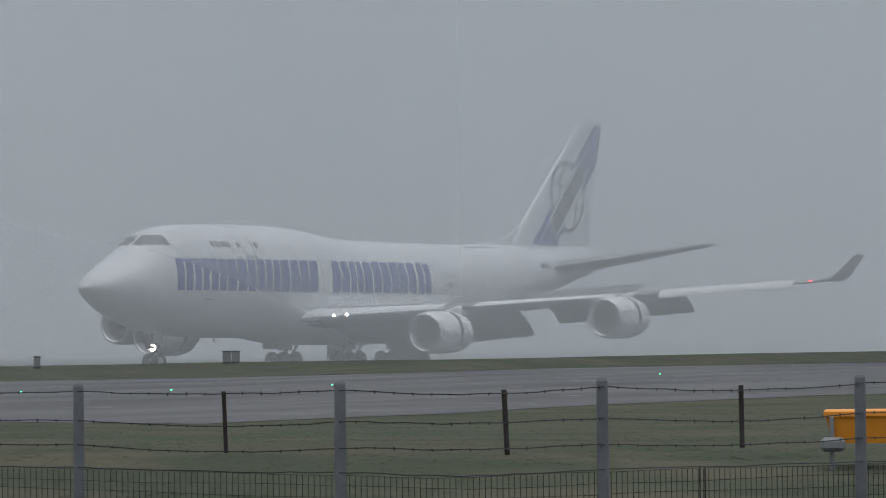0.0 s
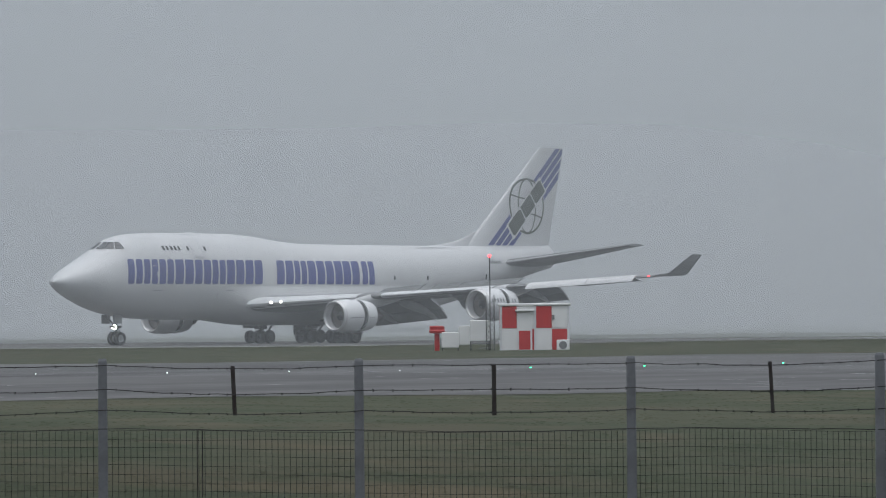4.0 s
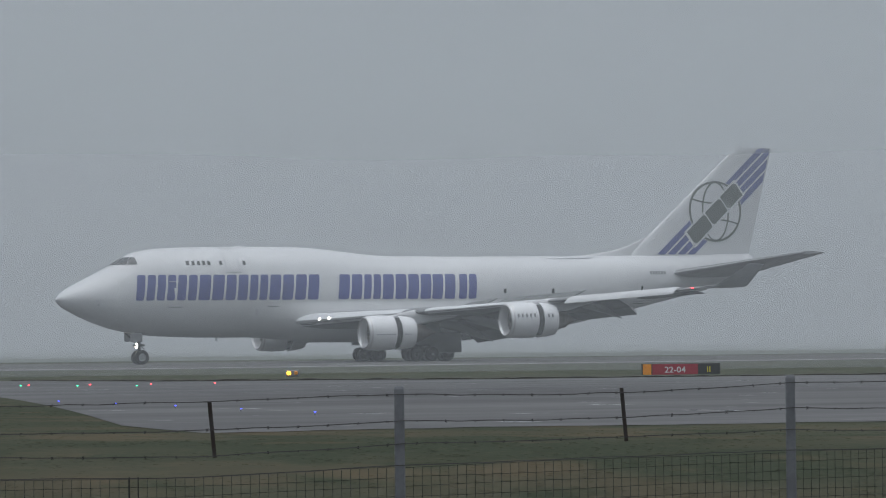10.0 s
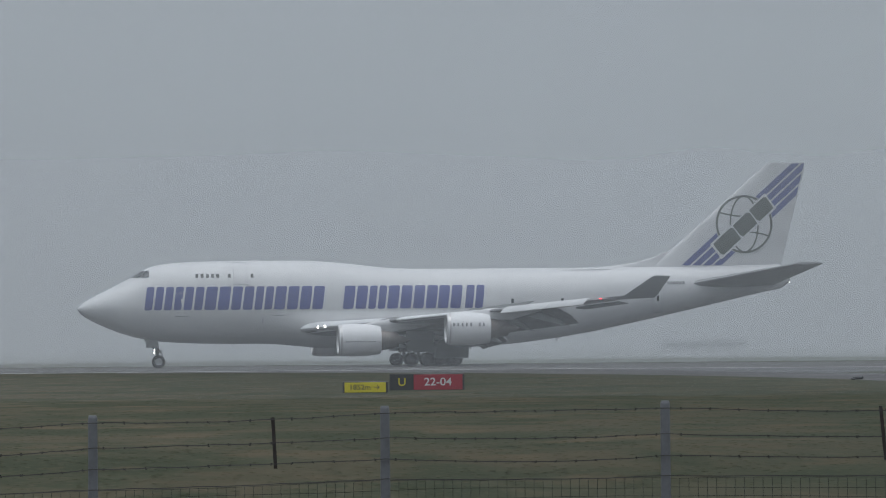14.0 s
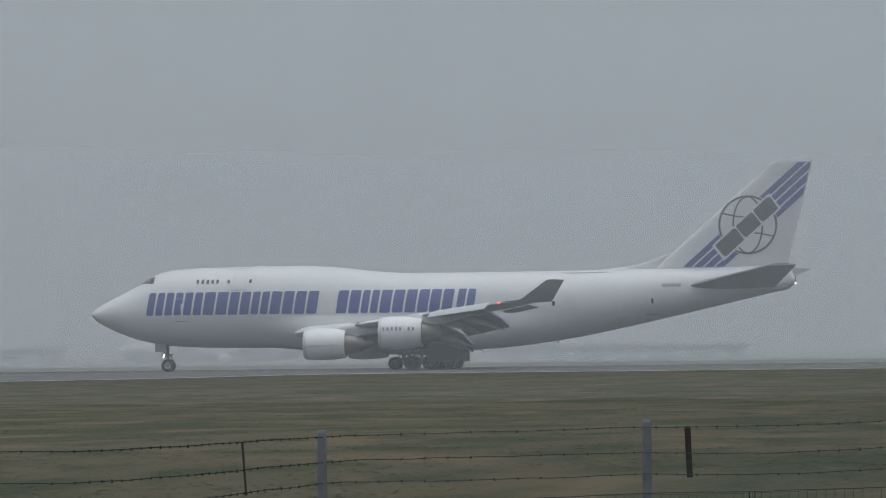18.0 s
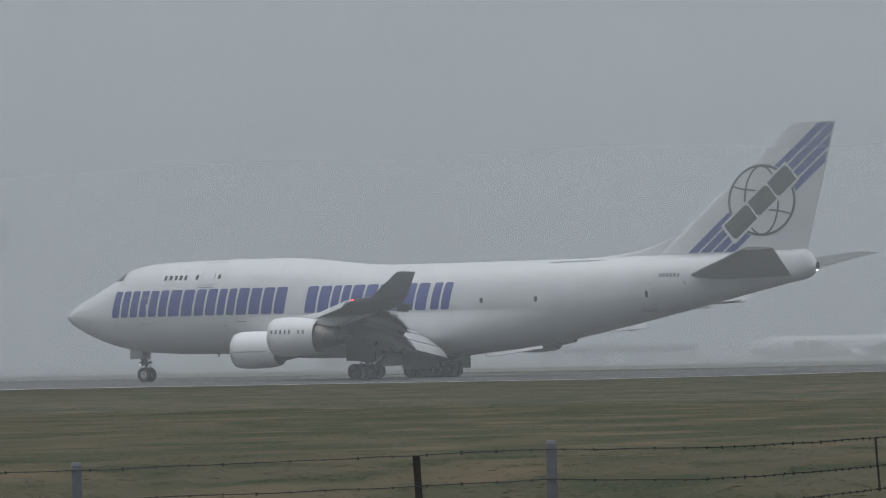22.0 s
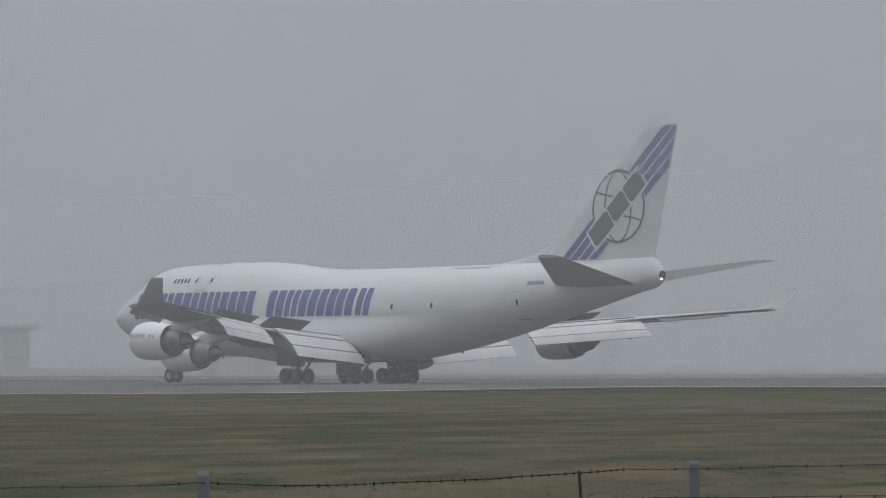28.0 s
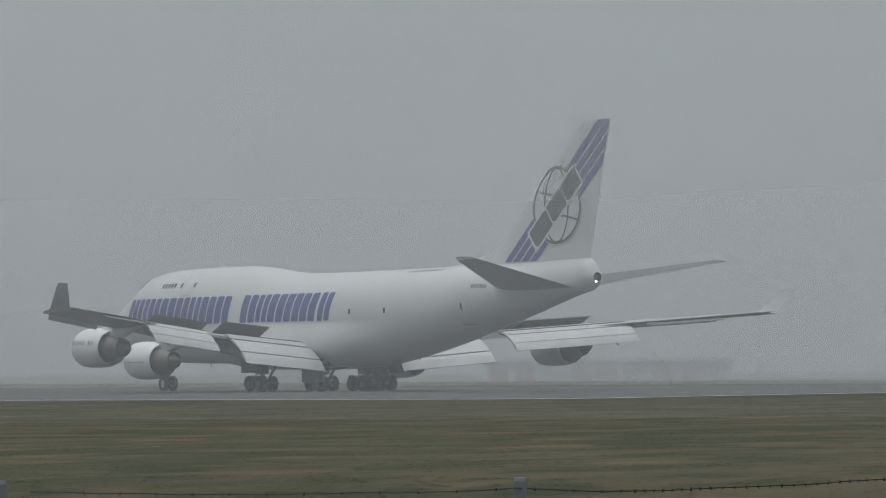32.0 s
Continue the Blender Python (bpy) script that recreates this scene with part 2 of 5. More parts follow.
# ---- grass: patches of brown and green over streaks and single tufts ----
def turf(name, island=False):
    m = bpy.data.materials.new(name)
    m.use_nodes = True
    n, l = m.node_tree.nodes, m.node_tree.links
    b = n["Principled BSDF"]
    b.inputs["Roughness"].default_value, b.inputs["Specular IOR Level"].default_value = 0.95, 0.1
    co = n.new("ShaderNodeTexCoord")

    # patches are stretched along y, roughly the camera's view, against foreshortening
    stretched = n.new("ShaderNodeMapping")
    stretched.inputs["Scale"].default_value = (1.0, 0.55, 1.0)
    l.new(co.outputs["Object"], stretched.inputs[0])

    def cloud(scale, detail, lo, hi):
        t, r = n.new("ShaderNodeTexNoise"), n.new("ShaderNodeMapRange")
        t.inputs["Scale"].default_value, t.inputs["Detail"].default_value = scale, detail
        r.inputs["From Min"].default_value, r.inputs["From Max"].default_value = lo, hi
        l.new(stretched.outputs[0], t.inputs[0]), l.new(t.outputs[0], r.inputs[0])
        return r.outputs[0]

    def blend(fac, a, c):
        x = n.new("ShaderNodeMix")
        x.data_type = "RGBA"
        l.new(fac, x.inputs["Factor"])
        for v, k in ((a, "A"), (c, "B")):
            s = [i for i in x.inputs if i.name == k and i.type == "RGBA"][0]
            if isinstance(v, tuple):
                s.default_value = (*v, 1)
            else:
                l.new(v, s)
        return [o for o in x.outputs if o.type == "RGBA"][0]

    # turf colour carries brightness and haze: paler west, darker green ahead, lighter east
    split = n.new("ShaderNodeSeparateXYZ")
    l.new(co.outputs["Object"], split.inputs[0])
    ahead_tone, east_tone = n.new("ShaderNodeMapRange"), n.new("ShaderNodeMapRange")
    for node, lo, hi in ((ahead_tone, -14, 12), (east_tone, 24, 40)):
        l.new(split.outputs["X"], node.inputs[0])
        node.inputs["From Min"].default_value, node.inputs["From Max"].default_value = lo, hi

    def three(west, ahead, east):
        return blend(east_tone.outputs[0], blend(ahead_tone.outputs[0], west, ahead), east)

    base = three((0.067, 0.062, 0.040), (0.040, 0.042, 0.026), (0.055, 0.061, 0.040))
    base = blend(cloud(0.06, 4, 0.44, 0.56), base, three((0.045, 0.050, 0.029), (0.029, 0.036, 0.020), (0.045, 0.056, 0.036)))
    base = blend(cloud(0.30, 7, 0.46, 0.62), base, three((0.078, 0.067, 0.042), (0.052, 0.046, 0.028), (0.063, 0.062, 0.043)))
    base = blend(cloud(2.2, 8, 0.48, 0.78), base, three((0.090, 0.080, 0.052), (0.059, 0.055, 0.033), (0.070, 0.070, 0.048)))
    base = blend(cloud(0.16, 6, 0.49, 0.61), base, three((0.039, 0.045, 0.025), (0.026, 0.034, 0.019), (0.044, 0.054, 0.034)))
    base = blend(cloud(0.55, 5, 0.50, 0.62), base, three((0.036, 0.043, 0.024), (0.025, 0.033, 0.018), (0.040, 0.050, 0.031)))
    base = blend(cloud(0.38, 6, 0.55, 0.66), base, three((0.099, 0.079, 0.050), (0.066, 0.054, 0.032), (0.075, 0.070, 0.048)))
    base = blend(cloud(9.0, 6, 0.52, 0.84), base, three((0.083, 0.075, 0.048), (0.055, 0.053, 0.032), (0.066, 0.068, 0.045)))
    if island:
        # straw-coloured heads, lightened to offset their dim sides, among greener ones
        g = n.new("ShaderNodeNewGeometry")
        straw_lift, moss = n.new("ShaderNodeMapRange"), n.new("ShaderNodeMapRange")
        for node, lo, hi, most in ((straw_lift, 0.5, 1.0, 0.28), (moss, 0.5, 0.0, 0.10)):
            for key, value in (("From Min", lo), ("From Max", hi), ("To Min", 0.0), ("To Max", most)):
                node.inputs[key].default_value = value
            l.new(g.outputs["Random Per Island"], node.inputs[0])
        base = blend(straw_lift.outputs[0], base, three((0.127, 0.111, 0.073), (0.078, 0.074, 0.046), (0.084, 0.085, 0.057)))
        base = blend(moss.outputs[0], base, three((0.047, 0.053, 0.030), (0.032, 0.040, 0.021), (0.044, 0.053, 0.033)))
    l.new(base, b.inputs["Base Color"])
    if not island:
        bp, t = n.new("ShaderNodeBump"), n.new("ShaderNodeTexNoise")
        t.inputs["Scale"].default_value, t.inputs["Detail"].default_value = 5.0, 5
        bp.inputs["Strength"].default_value = 0.8
        l.new(co.outputs["Object"], t.inputs[0]), l.new(t.outputs[0], bp.inputs["Height"]), l.new(bp.outputs[0], b.inputs["Normal"])
    return m


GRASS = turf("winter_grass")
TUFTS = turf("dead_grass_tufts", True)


# ---- mesh helpers ----
def link_mesh(name, bm, mat, parent=None, smooth=None):
    me = bpy.data.meshes.new(name)
    bmesh.ops.recalc_face_normals(bm, faces=bm.faces[:])
    bm.to_mesh(me)
    bm.free()
    for one in (mat if isinstance(mat, (list, tuple)) else (mat,)):
        me.materials.append(one)
    if smooth is not None:
        me.shade_smooth()
        me.set_sharp_from_angle(angle=radians(smooth))
    ob = new(name, me)
    ob.parent = parent
    return ob


def part(name, bm, mat, parent, label="", smooth=None):
    """Links bm as one mesh under a thing or a part."""
    ob = link_mesh(name, bm, mat, parent, smooth)
    if label:
        ob["label"] = label
    return ob


def thing(name, label, category, at=None, group="", kind=""):
    ob = tagged(new(name), label, category, group, kind)
    if at is not None:
        ob.matrix_basis = at
    return ob


def box(bm, x0, x1, y0, y1, z0, z1, turn=None, bevel=0.0):
    """A box between two corners, with chamfered edges, turned by a matrix afterwards."""
    made = bmesh.ops.create_cube(bm, size=1)["verts"]
    for v in made:
        v.co = Vector(((x0 + x1) / 2 + v.co.x * (x1 - x0), (y0 + y1) / 2 + v.co.y * (y1 - y0), (z0 + z1) / 2 + v.co.z * (z1 - z0)))
    if bevel:
        edges = list({e for v in made for e in v.link_edges})
        out = bmesh.ops.bevel(bm, geom=edges, offset=bevel, segments=1, affect="EDGES")
        made = list({v for f in out["faces"] for v in f.verts} | {v for v in made if v.is_valid})
    if turn is not None:
        for v in made:
            v.co = turn @ v.co
    return bm


def loft(bm, rings, closed=True, cap=True):
    """Skin through rings of equally many points."""
    rows_ = [[bm.verts.new(p) for p in r] for r in rings]
    for a, b in zip(rows_, rows_[1:]):
        n = len(a)
        for i in range(n if closed else n - 1):
            j = (i + 1) % n
            bm.faces.new((a[i], a[j], b[j], b[i]))
    if cap and closed:
        bm.faces.new(rows_[0][::-1])
        bm.faces.new(rows_[-1])
    return rows_


def tube(bm, a, b, r0, r1=None, n=8):
    """A round bar from a to b."""
    a, b = Vector(a), Vector(b)
    r1 = r0 if r1 is None else r1
    q = (b - a).to_track_quat("Z", "Y")
    ring = lambda c, r: [c + q @ Vector((r * math.cos(2 * math.pi * i / n), r * math.sin(2 * math.pi * i / n), 0)) for i in range(n)]
    loft(bm, [ring(a, r0), ring(b, r1)])
    return bm


def spin(bm, profile, n=32, axis="x", at=(0, 0, 0)):
    """A turned body: profile of (distance along the axis, radius)."""
    at = Vector(at)
    rings = []
    for d, r in profile:
        ring = []
        for i in range(n):
            c, s = r * math.cos(2 * math.pi * i / n), r * math.sin(2 * math.pi * i / n)
            ring.append(at + (Vector((d, c, s)) if axis == "x" else Vector((c, d, s)) if axis == "y" else Vector((c, s, d))))
        rings.append(ring)
    loft(bm, rings, cap=False)
    return bm


def curve_through(xs, ys):
    """A smooth monotone-ish curve through points."""
    xs, ys = np.array(xs, float), np.array(ys, float)
    m = np.gradient(ys, xs)

    def at(x):
        x = min(max(x, xs[0]), xs[-1])
        i = min(max(int(np.searchsorted(xs, x)) - 1, 0), len(xs) - 2)
        w = xs[i + 1] - xs[i]
        t = (x - xs[i]) / w
        return float((2 * t**3 - 3 * t**2 + 1) * ys[i] + (t**3 - 2 * t**2 + t) * w * m[i] + (3 * t**2 - 2 * t**3) * ys[i + 1] + (t**3 - t**2) * w * m[i + 1])
    return at


def lettering(text, height, align="CENTER"):
    """The built-in font as a flat bmesh in the xz plane, facing -y, centred on the origin."""
    cu = bpy.data.curves.new("lettering", "FONT")
    cu.body, cu.size, cu.align_x, cu.align_y, cu.offset = text, height * 1.38, align, "CENTER", 0.012 * height
    ob = new("lettering", cu)
    bpy.context.view_layer.update()
    me = ob.evaluated_get(bpy.context.evaluated_depsgraph_get()).to_mesh()
    bm = bmesh.new()
    bm.from_mesh(me)
    bpy.data.objects.remove(ob)
    bpy.data.curves.remove(cu)
    for v in bm.verts:
        v.co = Vector((v.co.x, 0, v.co.y))
    return bm


# ---- the plan: straight field lines, bent round the lookout to fit the camera's view ----
# Directions and how far distances shrink or stretch there, in place of a zooming lens.
PLAN_DEG = (-45, -31, -29.5, -28.5, -27, -26, -25.3, -17, -15, -13.5, -12, -10.5, 6, 11, 16, 20.5, 40, 44, 50.5, 52, 54.7, 57, 59.4, 75)
PLAN_REACH = (0.745, 0.744, 0.768, 0.827, 0.896, 0.944, 0.991, 1.004, 1.037, 1.097, 1.179, 1.242, 1.246, 1.197, 1.123, 1.063, 1.061, 0.948,
              0.801, 0.779, 0.682, 0.583, 0.493, 0.489)
_deg = np.arange(-90, 90.01, 0.1)
_reach = np.interp(_deg, PLAN_DEG, PLAN_REACH)
_turn = np.concatenate([[0], np.cumsum(0.1 * (1 / _reach[1:] + 1 / _reach[:-1]) / 2)])
_turn -= np.interp(0, _deg, _turn)


def bend(x, y):
    """Where the plan's point (x along the runway, y away from the lookout) lies on the ground."""
    d, r = math.degrees(math.atan2(x, y)), math.hypot(x, y) * float(np.interp(math.degrees(math.atan2(x, y)), _deg, _reach))
    a = radians(float(np.interp(d, _deg, _turn)))
    return Vector((r * math.sin(a), r * math.cos(a), 0))


def bearing(deg, reach):
    """The ground point in the plan's direction deg, at a distance in unbent plan metres."""
    return bend(reach * math.sin(radians(deg)), reach * math.cos(radians(deg)))


def ground_height(r):
    """The field is level; near the fence the ground drops away."""
    t = min(max((58 - r) / 32, 0), 1)
    return -0.012 - 1.05 * t * t * (3 - 2 * t)


def stand(x, y, z=None, extra=0):
    """A pose at a plan point, front towards the lookout."""
    p = bend(x, y)
    return pose(p.x, p.y, ground_height(p.length) if z is None else z, 0, 0, extra - math.degrees(math.atan2(p.x, p.y)))


# ---- ground ----
bm = bmesh.new()
radii = [0.5, 6, 12, 18, 24, 28, 32, 36, 40, 45, 50, 55, 60, 70, 85, 105, 130, 160, 200, 260, 340, 450, 600, 900, 1500, 2600, 4500]
rows_ = []
for r in radii:
    rows_.append([bm.verts.new((r * math.sin(a), r * math.cos(a), ground_height(r) + (0.03 * noise.noise(Vector((r * math.sin(a) / 6, r * math.cos(a) / 6, 0))) if 14 < r < 60 else 0)))
                  for a in (2 * math.pi * i / 180 for i in range(180))])
for a, b in zip(rows_, rows_[1:]):
    for i in range(180):
        bm.faces.new((a[i], a[(i + 1) % 180], b[(i + 1) % 180], b[i]))
bm.faces.new(rows_[0])
tagged(link_mesh("ground", bm, GRASS, smooth=40), "rough winter grass in brown and green patches", "grass", kind="structure")


def band(name, near, far, x0, x1, z, mat, label, category, step=4.0):
    """A strip of ground between two lines y(x) of the plan."""
    bm = bmesh.new()
    n = max(2, int((x1 - x0) / step))
    a, b = [], []
    for i in range(n + 1):
        x = x0 + (x1 - x0) * i / n
        for row, line in ((a, near), (b, far)):
            p = bend(x, line(x))
            row.append(bm.verts.new((p.x, p.y, z)))
    for i in range(n):
        bm.faces.new((a[i], a[i + 1], b[i + 1], b[i]))
    return tagged(link_mesh(name, bm, mat), label, category, kind="structure")


def soft_step(x, a, b):
    t = min(max((x - a) / (b - a), 0), 1)
    return t * t * (3 - 2 * t)


def wander(x, k):
    return 0.8 * noise.noise(Vector((x / 9, k, 0))) + 0.5 * noise.noise(Vector((x / 2.5, k, 3)))


band("runway", lambda x: 232, lambda x: 328, -420, 1000, 0.0, RUNWAY, "dark damp asphalt runway", "runway")
band("runway_edge_line", lambda x: 232.5, lambda x: 237.0, -420, 1000, 0.006, ROAD_PAINT, "worn white painted runway edge line", "marking")
band("exit_taxiway", lambda x: 327, lambda x: 335 + max(0, -x - 60) * 0.50, -420, -60, -0.003, RUNWAY, "damp asphalt high-speed exit taxiway", "taxiway")


def sector(name, near, far, a0, a1, z_near, z_far, mat, label, category, step=0.5, rows=1):
    """A sheet of ground between two lines, each a distance y for a direction of the plan."""
    bm = bmesh.new()
    n = int((a1 - a0) / step)
    cols = []
    for i in range(n + 1):
        d = a0 + (a1 - a0) * i / n
        t = math.tan(radians(d))
        col = []
        for k in range(rows + 1):
            u = k / rows
            y = near(d) + (far(d) - near(d)) * u
            p = bend(y * t, y)
            col.append(bm.verts.new((p.x, p.y, z_near(d) + (z_far(d) - z_near(d)) * u ** 0.8)))
        cols.append(col)
    for c, e in zip(cols, cols[1:]):
        for k in range(rows):
            bm.faces.new((c[k], e[k], e[k + 1], c[k + 1]))
    return tagged(link_mesh(name, bm, mat, smooth=40), label, category, kind="structure")


def shore(points, k):
    """A wandering line: y by direction."""
    ds, ys = [p[0] for p in points], [p[1] for p in points]
    return lambda d: float(np.interp(d, ds, ys)) * (1 + 0.012 * wander(d * 3, k))


flat = lambda z: (lambda d: z)
NEAR_EDGE = shore(((0, 226), (3, 216), (6, 203), (10, 175), (13.7, 143), (16, 112), (17.8, 101), (18.7, 82), (19.7, 62), (21, 56), (25, 56), (34, 53), (38, 52), (46, 62), (50, 63), (54, 68),
                   (57.5, 71), (60, 90), (62, 100), (66, 110)), 1)
# towards its far end the taxiway is raised to fit the camera's view
TAXI_RISE = lambda d: float(np.interp(d, (55, 57.6, 60, 61.4, 66), (0.0, 0.02, 0.34, 0.39, 0.42)))
VERGE_FOOT = lambda d: float(np.interp(d, (55, 57.6, 60, 61.4, 66), (0.0, 0.02, 0.27, 0.31, 0.33))) + 0.004
sector("taxiway", NEAR_EDGE, lambda d: 232.0, 0.5, 66, flat(-0.003), lambda d: TAXI_RISE(d) - 0.003, ASPHALT, "wide wet asphalt taxiway joining the runway", "taxiway", step=0.25)
RIDGE = lambda d: float(np.interp(d, (40, 46, 49.7, 54, 55, 57.6, 60, 61.5, 66), (0.004, 0.10, 0.17, 0.38, 0.46, 0.72, 0.80, 0.90, 1.0)))
VERGE_NEAR = shore(((13.4, 181), (16, 158), (20, 145), (25.6, 133), (34, 124), (38, 119), (46, 124), (50, 136), (54, 152), (55, 162), (57.6, 188), (60, 203), (66, 205)), 2)
sector("grass_verge", VERGE_NEAR,
       shore(((13.4, 182), (15, 206), (17, 224), (25, 226), (34, 226), (39, 213), (66, 212)), 7), 13.4, 66, VERGE_FOOT, RIDGE, GRASS, "strip of brown winter grass between taxiway and runway", "grass", step=0.25, rows=5)
sector("grass_bank", lambda d: 212, lambda d: 231, 38, 66, RIDGE, flat(0.003), GRASS, "low grassy bank beside the runway", "grass", rows=2)


def turf_edge(near, foot, a0, a1):
    """The verge's ragged lip over the paving, coloured dark as the shade under it."""
    bm = bmesh.new()
    luck = random.Random(31)
    d, last = a0, None
    while d < a1:
        y, t = near(d) - 0.25, math.tan(radians(d))
        p, q = bend(y * t, y), bend((y + 0.6) * t, y + 0.6)
        up = foot(d) + luck.uniform(0.02, 0.07)
        row = [bm.verts.new((p.x, p.y, foot(d) - 0.02)), bm.verts.new((p.x, p.y, up)), bm.verts.new((q.x, q.y, up + 0.01)), bm.verts.new((q.x, q.y, foot(d) - 0.02))]
        if last:
            for k in range(3):
                bm.faces.new((last[k], row[k], row[k + 1], last[k + 1]))
        last = row
        d += luck.uniform(0.05, 0.22)
    return tagged(link_mesh("turf_edge", bm, EDGE_SHADE, smooth=30), "ragged turf edge along the taxiway, coloured dark as its shadow", "turf", kind="structure")


turf_edge(VERGE_NEAR, VERGE_FOOT, 18, 40)
# a narrow path that runs slantwise behind the fence
path_reach = lambda d: float(np.interp(d, (39, 41.2, 44.7, 46.6, 48.6, 51, 54.7, 56.6, 58), (38.4, 40.2, 42.2, 43.4, 44.6, 44.8, 43.4, 44.0, 44.4)))
path_near = lambda d: path_reach(d) / float(np.interp(d, _deg, _reach)) * math.cos(radians(d))
path_level = lambda k: (lambda d: ground_height(bearing(d, k * path_near(d) / math.cos(radians(d))).length) - 0.012)
sector("service_path", lambda d: path_near(d) * (1 + 0.002 * wander(d * 2, 5)), lambda d: path_near(d) * 1.022 * (1 + 0.002 * wander(d * 2, 6)), 39, 49.5, path_level(1), path_level(1.022), PATH,
       "narrow pale concrete path in the grass", "path")


# ---- low tufts standing out of the turf ----


def grass_reach(turn):
    """How far the near grass goes in a direction of the ground."""
    d = float(np.interp(turn, _turn, _deg))
    return NEAR_EDGE(d) / math.cos(radians(d)) * float(np.interp(d, _deg, _reach)) - 1.5 if d > 0.6 else 150


rng = np.random.default_rng(11)
want = 185000
turn_ = rng.uniform(-40, 70, want)
reach_ = 1 / (1 / 25 - rng.random(want) * (1 / 25 - 1 / 210))
limit = np.interp(turn_, np.arange(-41, 72, 0.25), [grass_reach(t) for t in np.arange(-41, 72, 0.25)])
keep = reach_ < limit
a_, r_ = np.radians(turn_[keep]), reach_[keep]
count = len(r_)
fall = np.clip((58 - r_) / 32, 0, 1)
level_ = -0.012 - 1.05 * fall * fall * (3 - 2 * fall)
size = rng.uniform(0.012, 0.042, count) * (0.35 + r_ / 50)
high = rng.uniform(0.05, 0.16, count) * size
# each tuft is a low rounded cushion: a foot in the soil, a shoulder, and a crown
SIDES = 4
angle = np.arange(SIDES) * 2 * math.pi / SIDES
ragged = size[:, None] * rng.uniform(0.6, 1.4, (count, SIDES))
cx, cy = (r_ * np.sin(a_))[:, None], (r_ * np.cos(a_))[:, None]
rings = [np.stack([cx + k * ragged * np.cos(angle), cy + k * ragged * np.sin(angle), (level_ + z)[:, None] * np.ones((count, SIDES))], 2) for k, z in ((1.0, -0.3 * high), (0.6, 0.62 * high))]
crown = np.stack([cx[:, 0], cy[:, 0], level_ + high], 1)[:, None, :]
verts = np.concatenate(rings + [crown], 1).reshape(-1, 3).tolist()
ring_faces = [(k, (k + 1) % SIDES, SIDES + (k + 1) % SIDES, SIDES + k) for k in range(SIDES)]
crown_faces = [(SIDES + k, SIDES + (k + 1) % SIDES, 2 * SIDES) for k in range(SIDES)]
step_ = 2 * SIDES + 1
faces = [tuple(step_ * c + k for k in f) for c in range(count) for f in ring_faces + crown_faces]

tuft_mesh = bpy.data.meshes.new("grass_tufts")
tuft_mesh.from_pydata(verts, [], faces)
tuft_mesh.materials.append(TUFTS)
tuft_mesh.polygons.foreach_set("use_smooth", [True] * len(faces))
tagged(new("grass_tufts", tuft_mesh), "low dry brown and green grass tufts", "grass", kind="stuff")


# ---- fog: sheets of drifting mist, thicker with distance and aloft ----
def fog_bank(r, height, low_fog, high_fog):
    """A round wall of mist; each fog is (ahead, to the left, to the right)."""
    bm = bmesh.new()
    layer, rise = bm.verts.layers.float.new("thickness"), bm.verts.layers.float.new("rise")
    cols = []
    for i in range(221):
        a = -110 + i
        col = []
        far = r(a)
        ahead = [soft_step(a, 46, 62), soft_step(-a, 20, 30)]
        low, high = (f[0] + (f[2] - f[0]) * ahead[0] + (f[1] - f[0]) * ahead[1] for f in (low_fog, high_fog))
        for z in [-0.02] + [far * 0.005 * k for k in range(1, 25)] + [height]:
            v = bm.verts.new((far * math.sin(radians(a)), far * math.cos(radians(a)), z))
            v[layer], v[rise] = low + (high - low) * soft_step(z / far, 0.0, 0.085), max(z, 0) / height
            col.append(v)
        cols.append(col)
    for c, d in zip(cols, cols[1:]):
        for k in range(len(c) - 1):
            bm.faces.new((c[k], d[k], d[k + 1], c[k + 1]))
    ob = link_mesh("fog_bank", bm, MIST, smooth=60)
    tagged(ob, "thin pale grey drifting fog over the airfield", "fog", "banks of fog", "stuff")


def runway_side(a):
    """The distance of the runway's near side, and closer in where the taxiway opens."""
    d = float(np.interp(a, _turn, _deg))
    reach = float(np.interp(d, _deg, _reach))
    side = 231.5 / math.cos(radians(min(abs(d), 34))) * reach
    if d > 34:
        side = max(side, 215 / math.cos(radians(min(d, 68))) * reach)
    return 200 + (side - 200) * (1 - soft_step(d, 8, 15) * (1 - soft_step(d, 34, 40)))


level = lambda r: (lambda a: r)
fog_bank(level(118), 80, (0.06, 0.075, 0.04), (0.06, 0.075, 0.04))
fog_bank(runway_side, 140, (0.16, 0.17, 0.30), (0.34, 0.36, 0.42))
fog_bank(lambda a: runway_side(a) + 6, 140, (0.05, 0.07, 0.30), (0.06, 0.10, 0.34))
fog_bank(level(428), 150, (0.38, 0.27, 0.44), (0.42, 0.40, 0.46))
fog_bank(level(600), 190, (0.52, 0.42, 0.58), (0.52, 0.42, 0.58))
fog_bank(level(800), 240, (0.38, 0.10, 0.55), (0.60, 0.50, 0.66))


# ---- the four-engined cargo aircraft: x aft from the nose, shifted so that the origin is 30 m behind it ----
OFF = 30.0
jet = thing("cargo_airplane", "white four-engined jumbo cargo airplane with navy bars along its side", "airplane")


def at_station(bm):
    for v in bm.verts:
        v.co.x -= OFF
    return bm


def jet_part(name, bm, mat, label="", smooth=None, parent=None):
    return part(name, at_station(bm), mat, parent or jet, label, smooth)


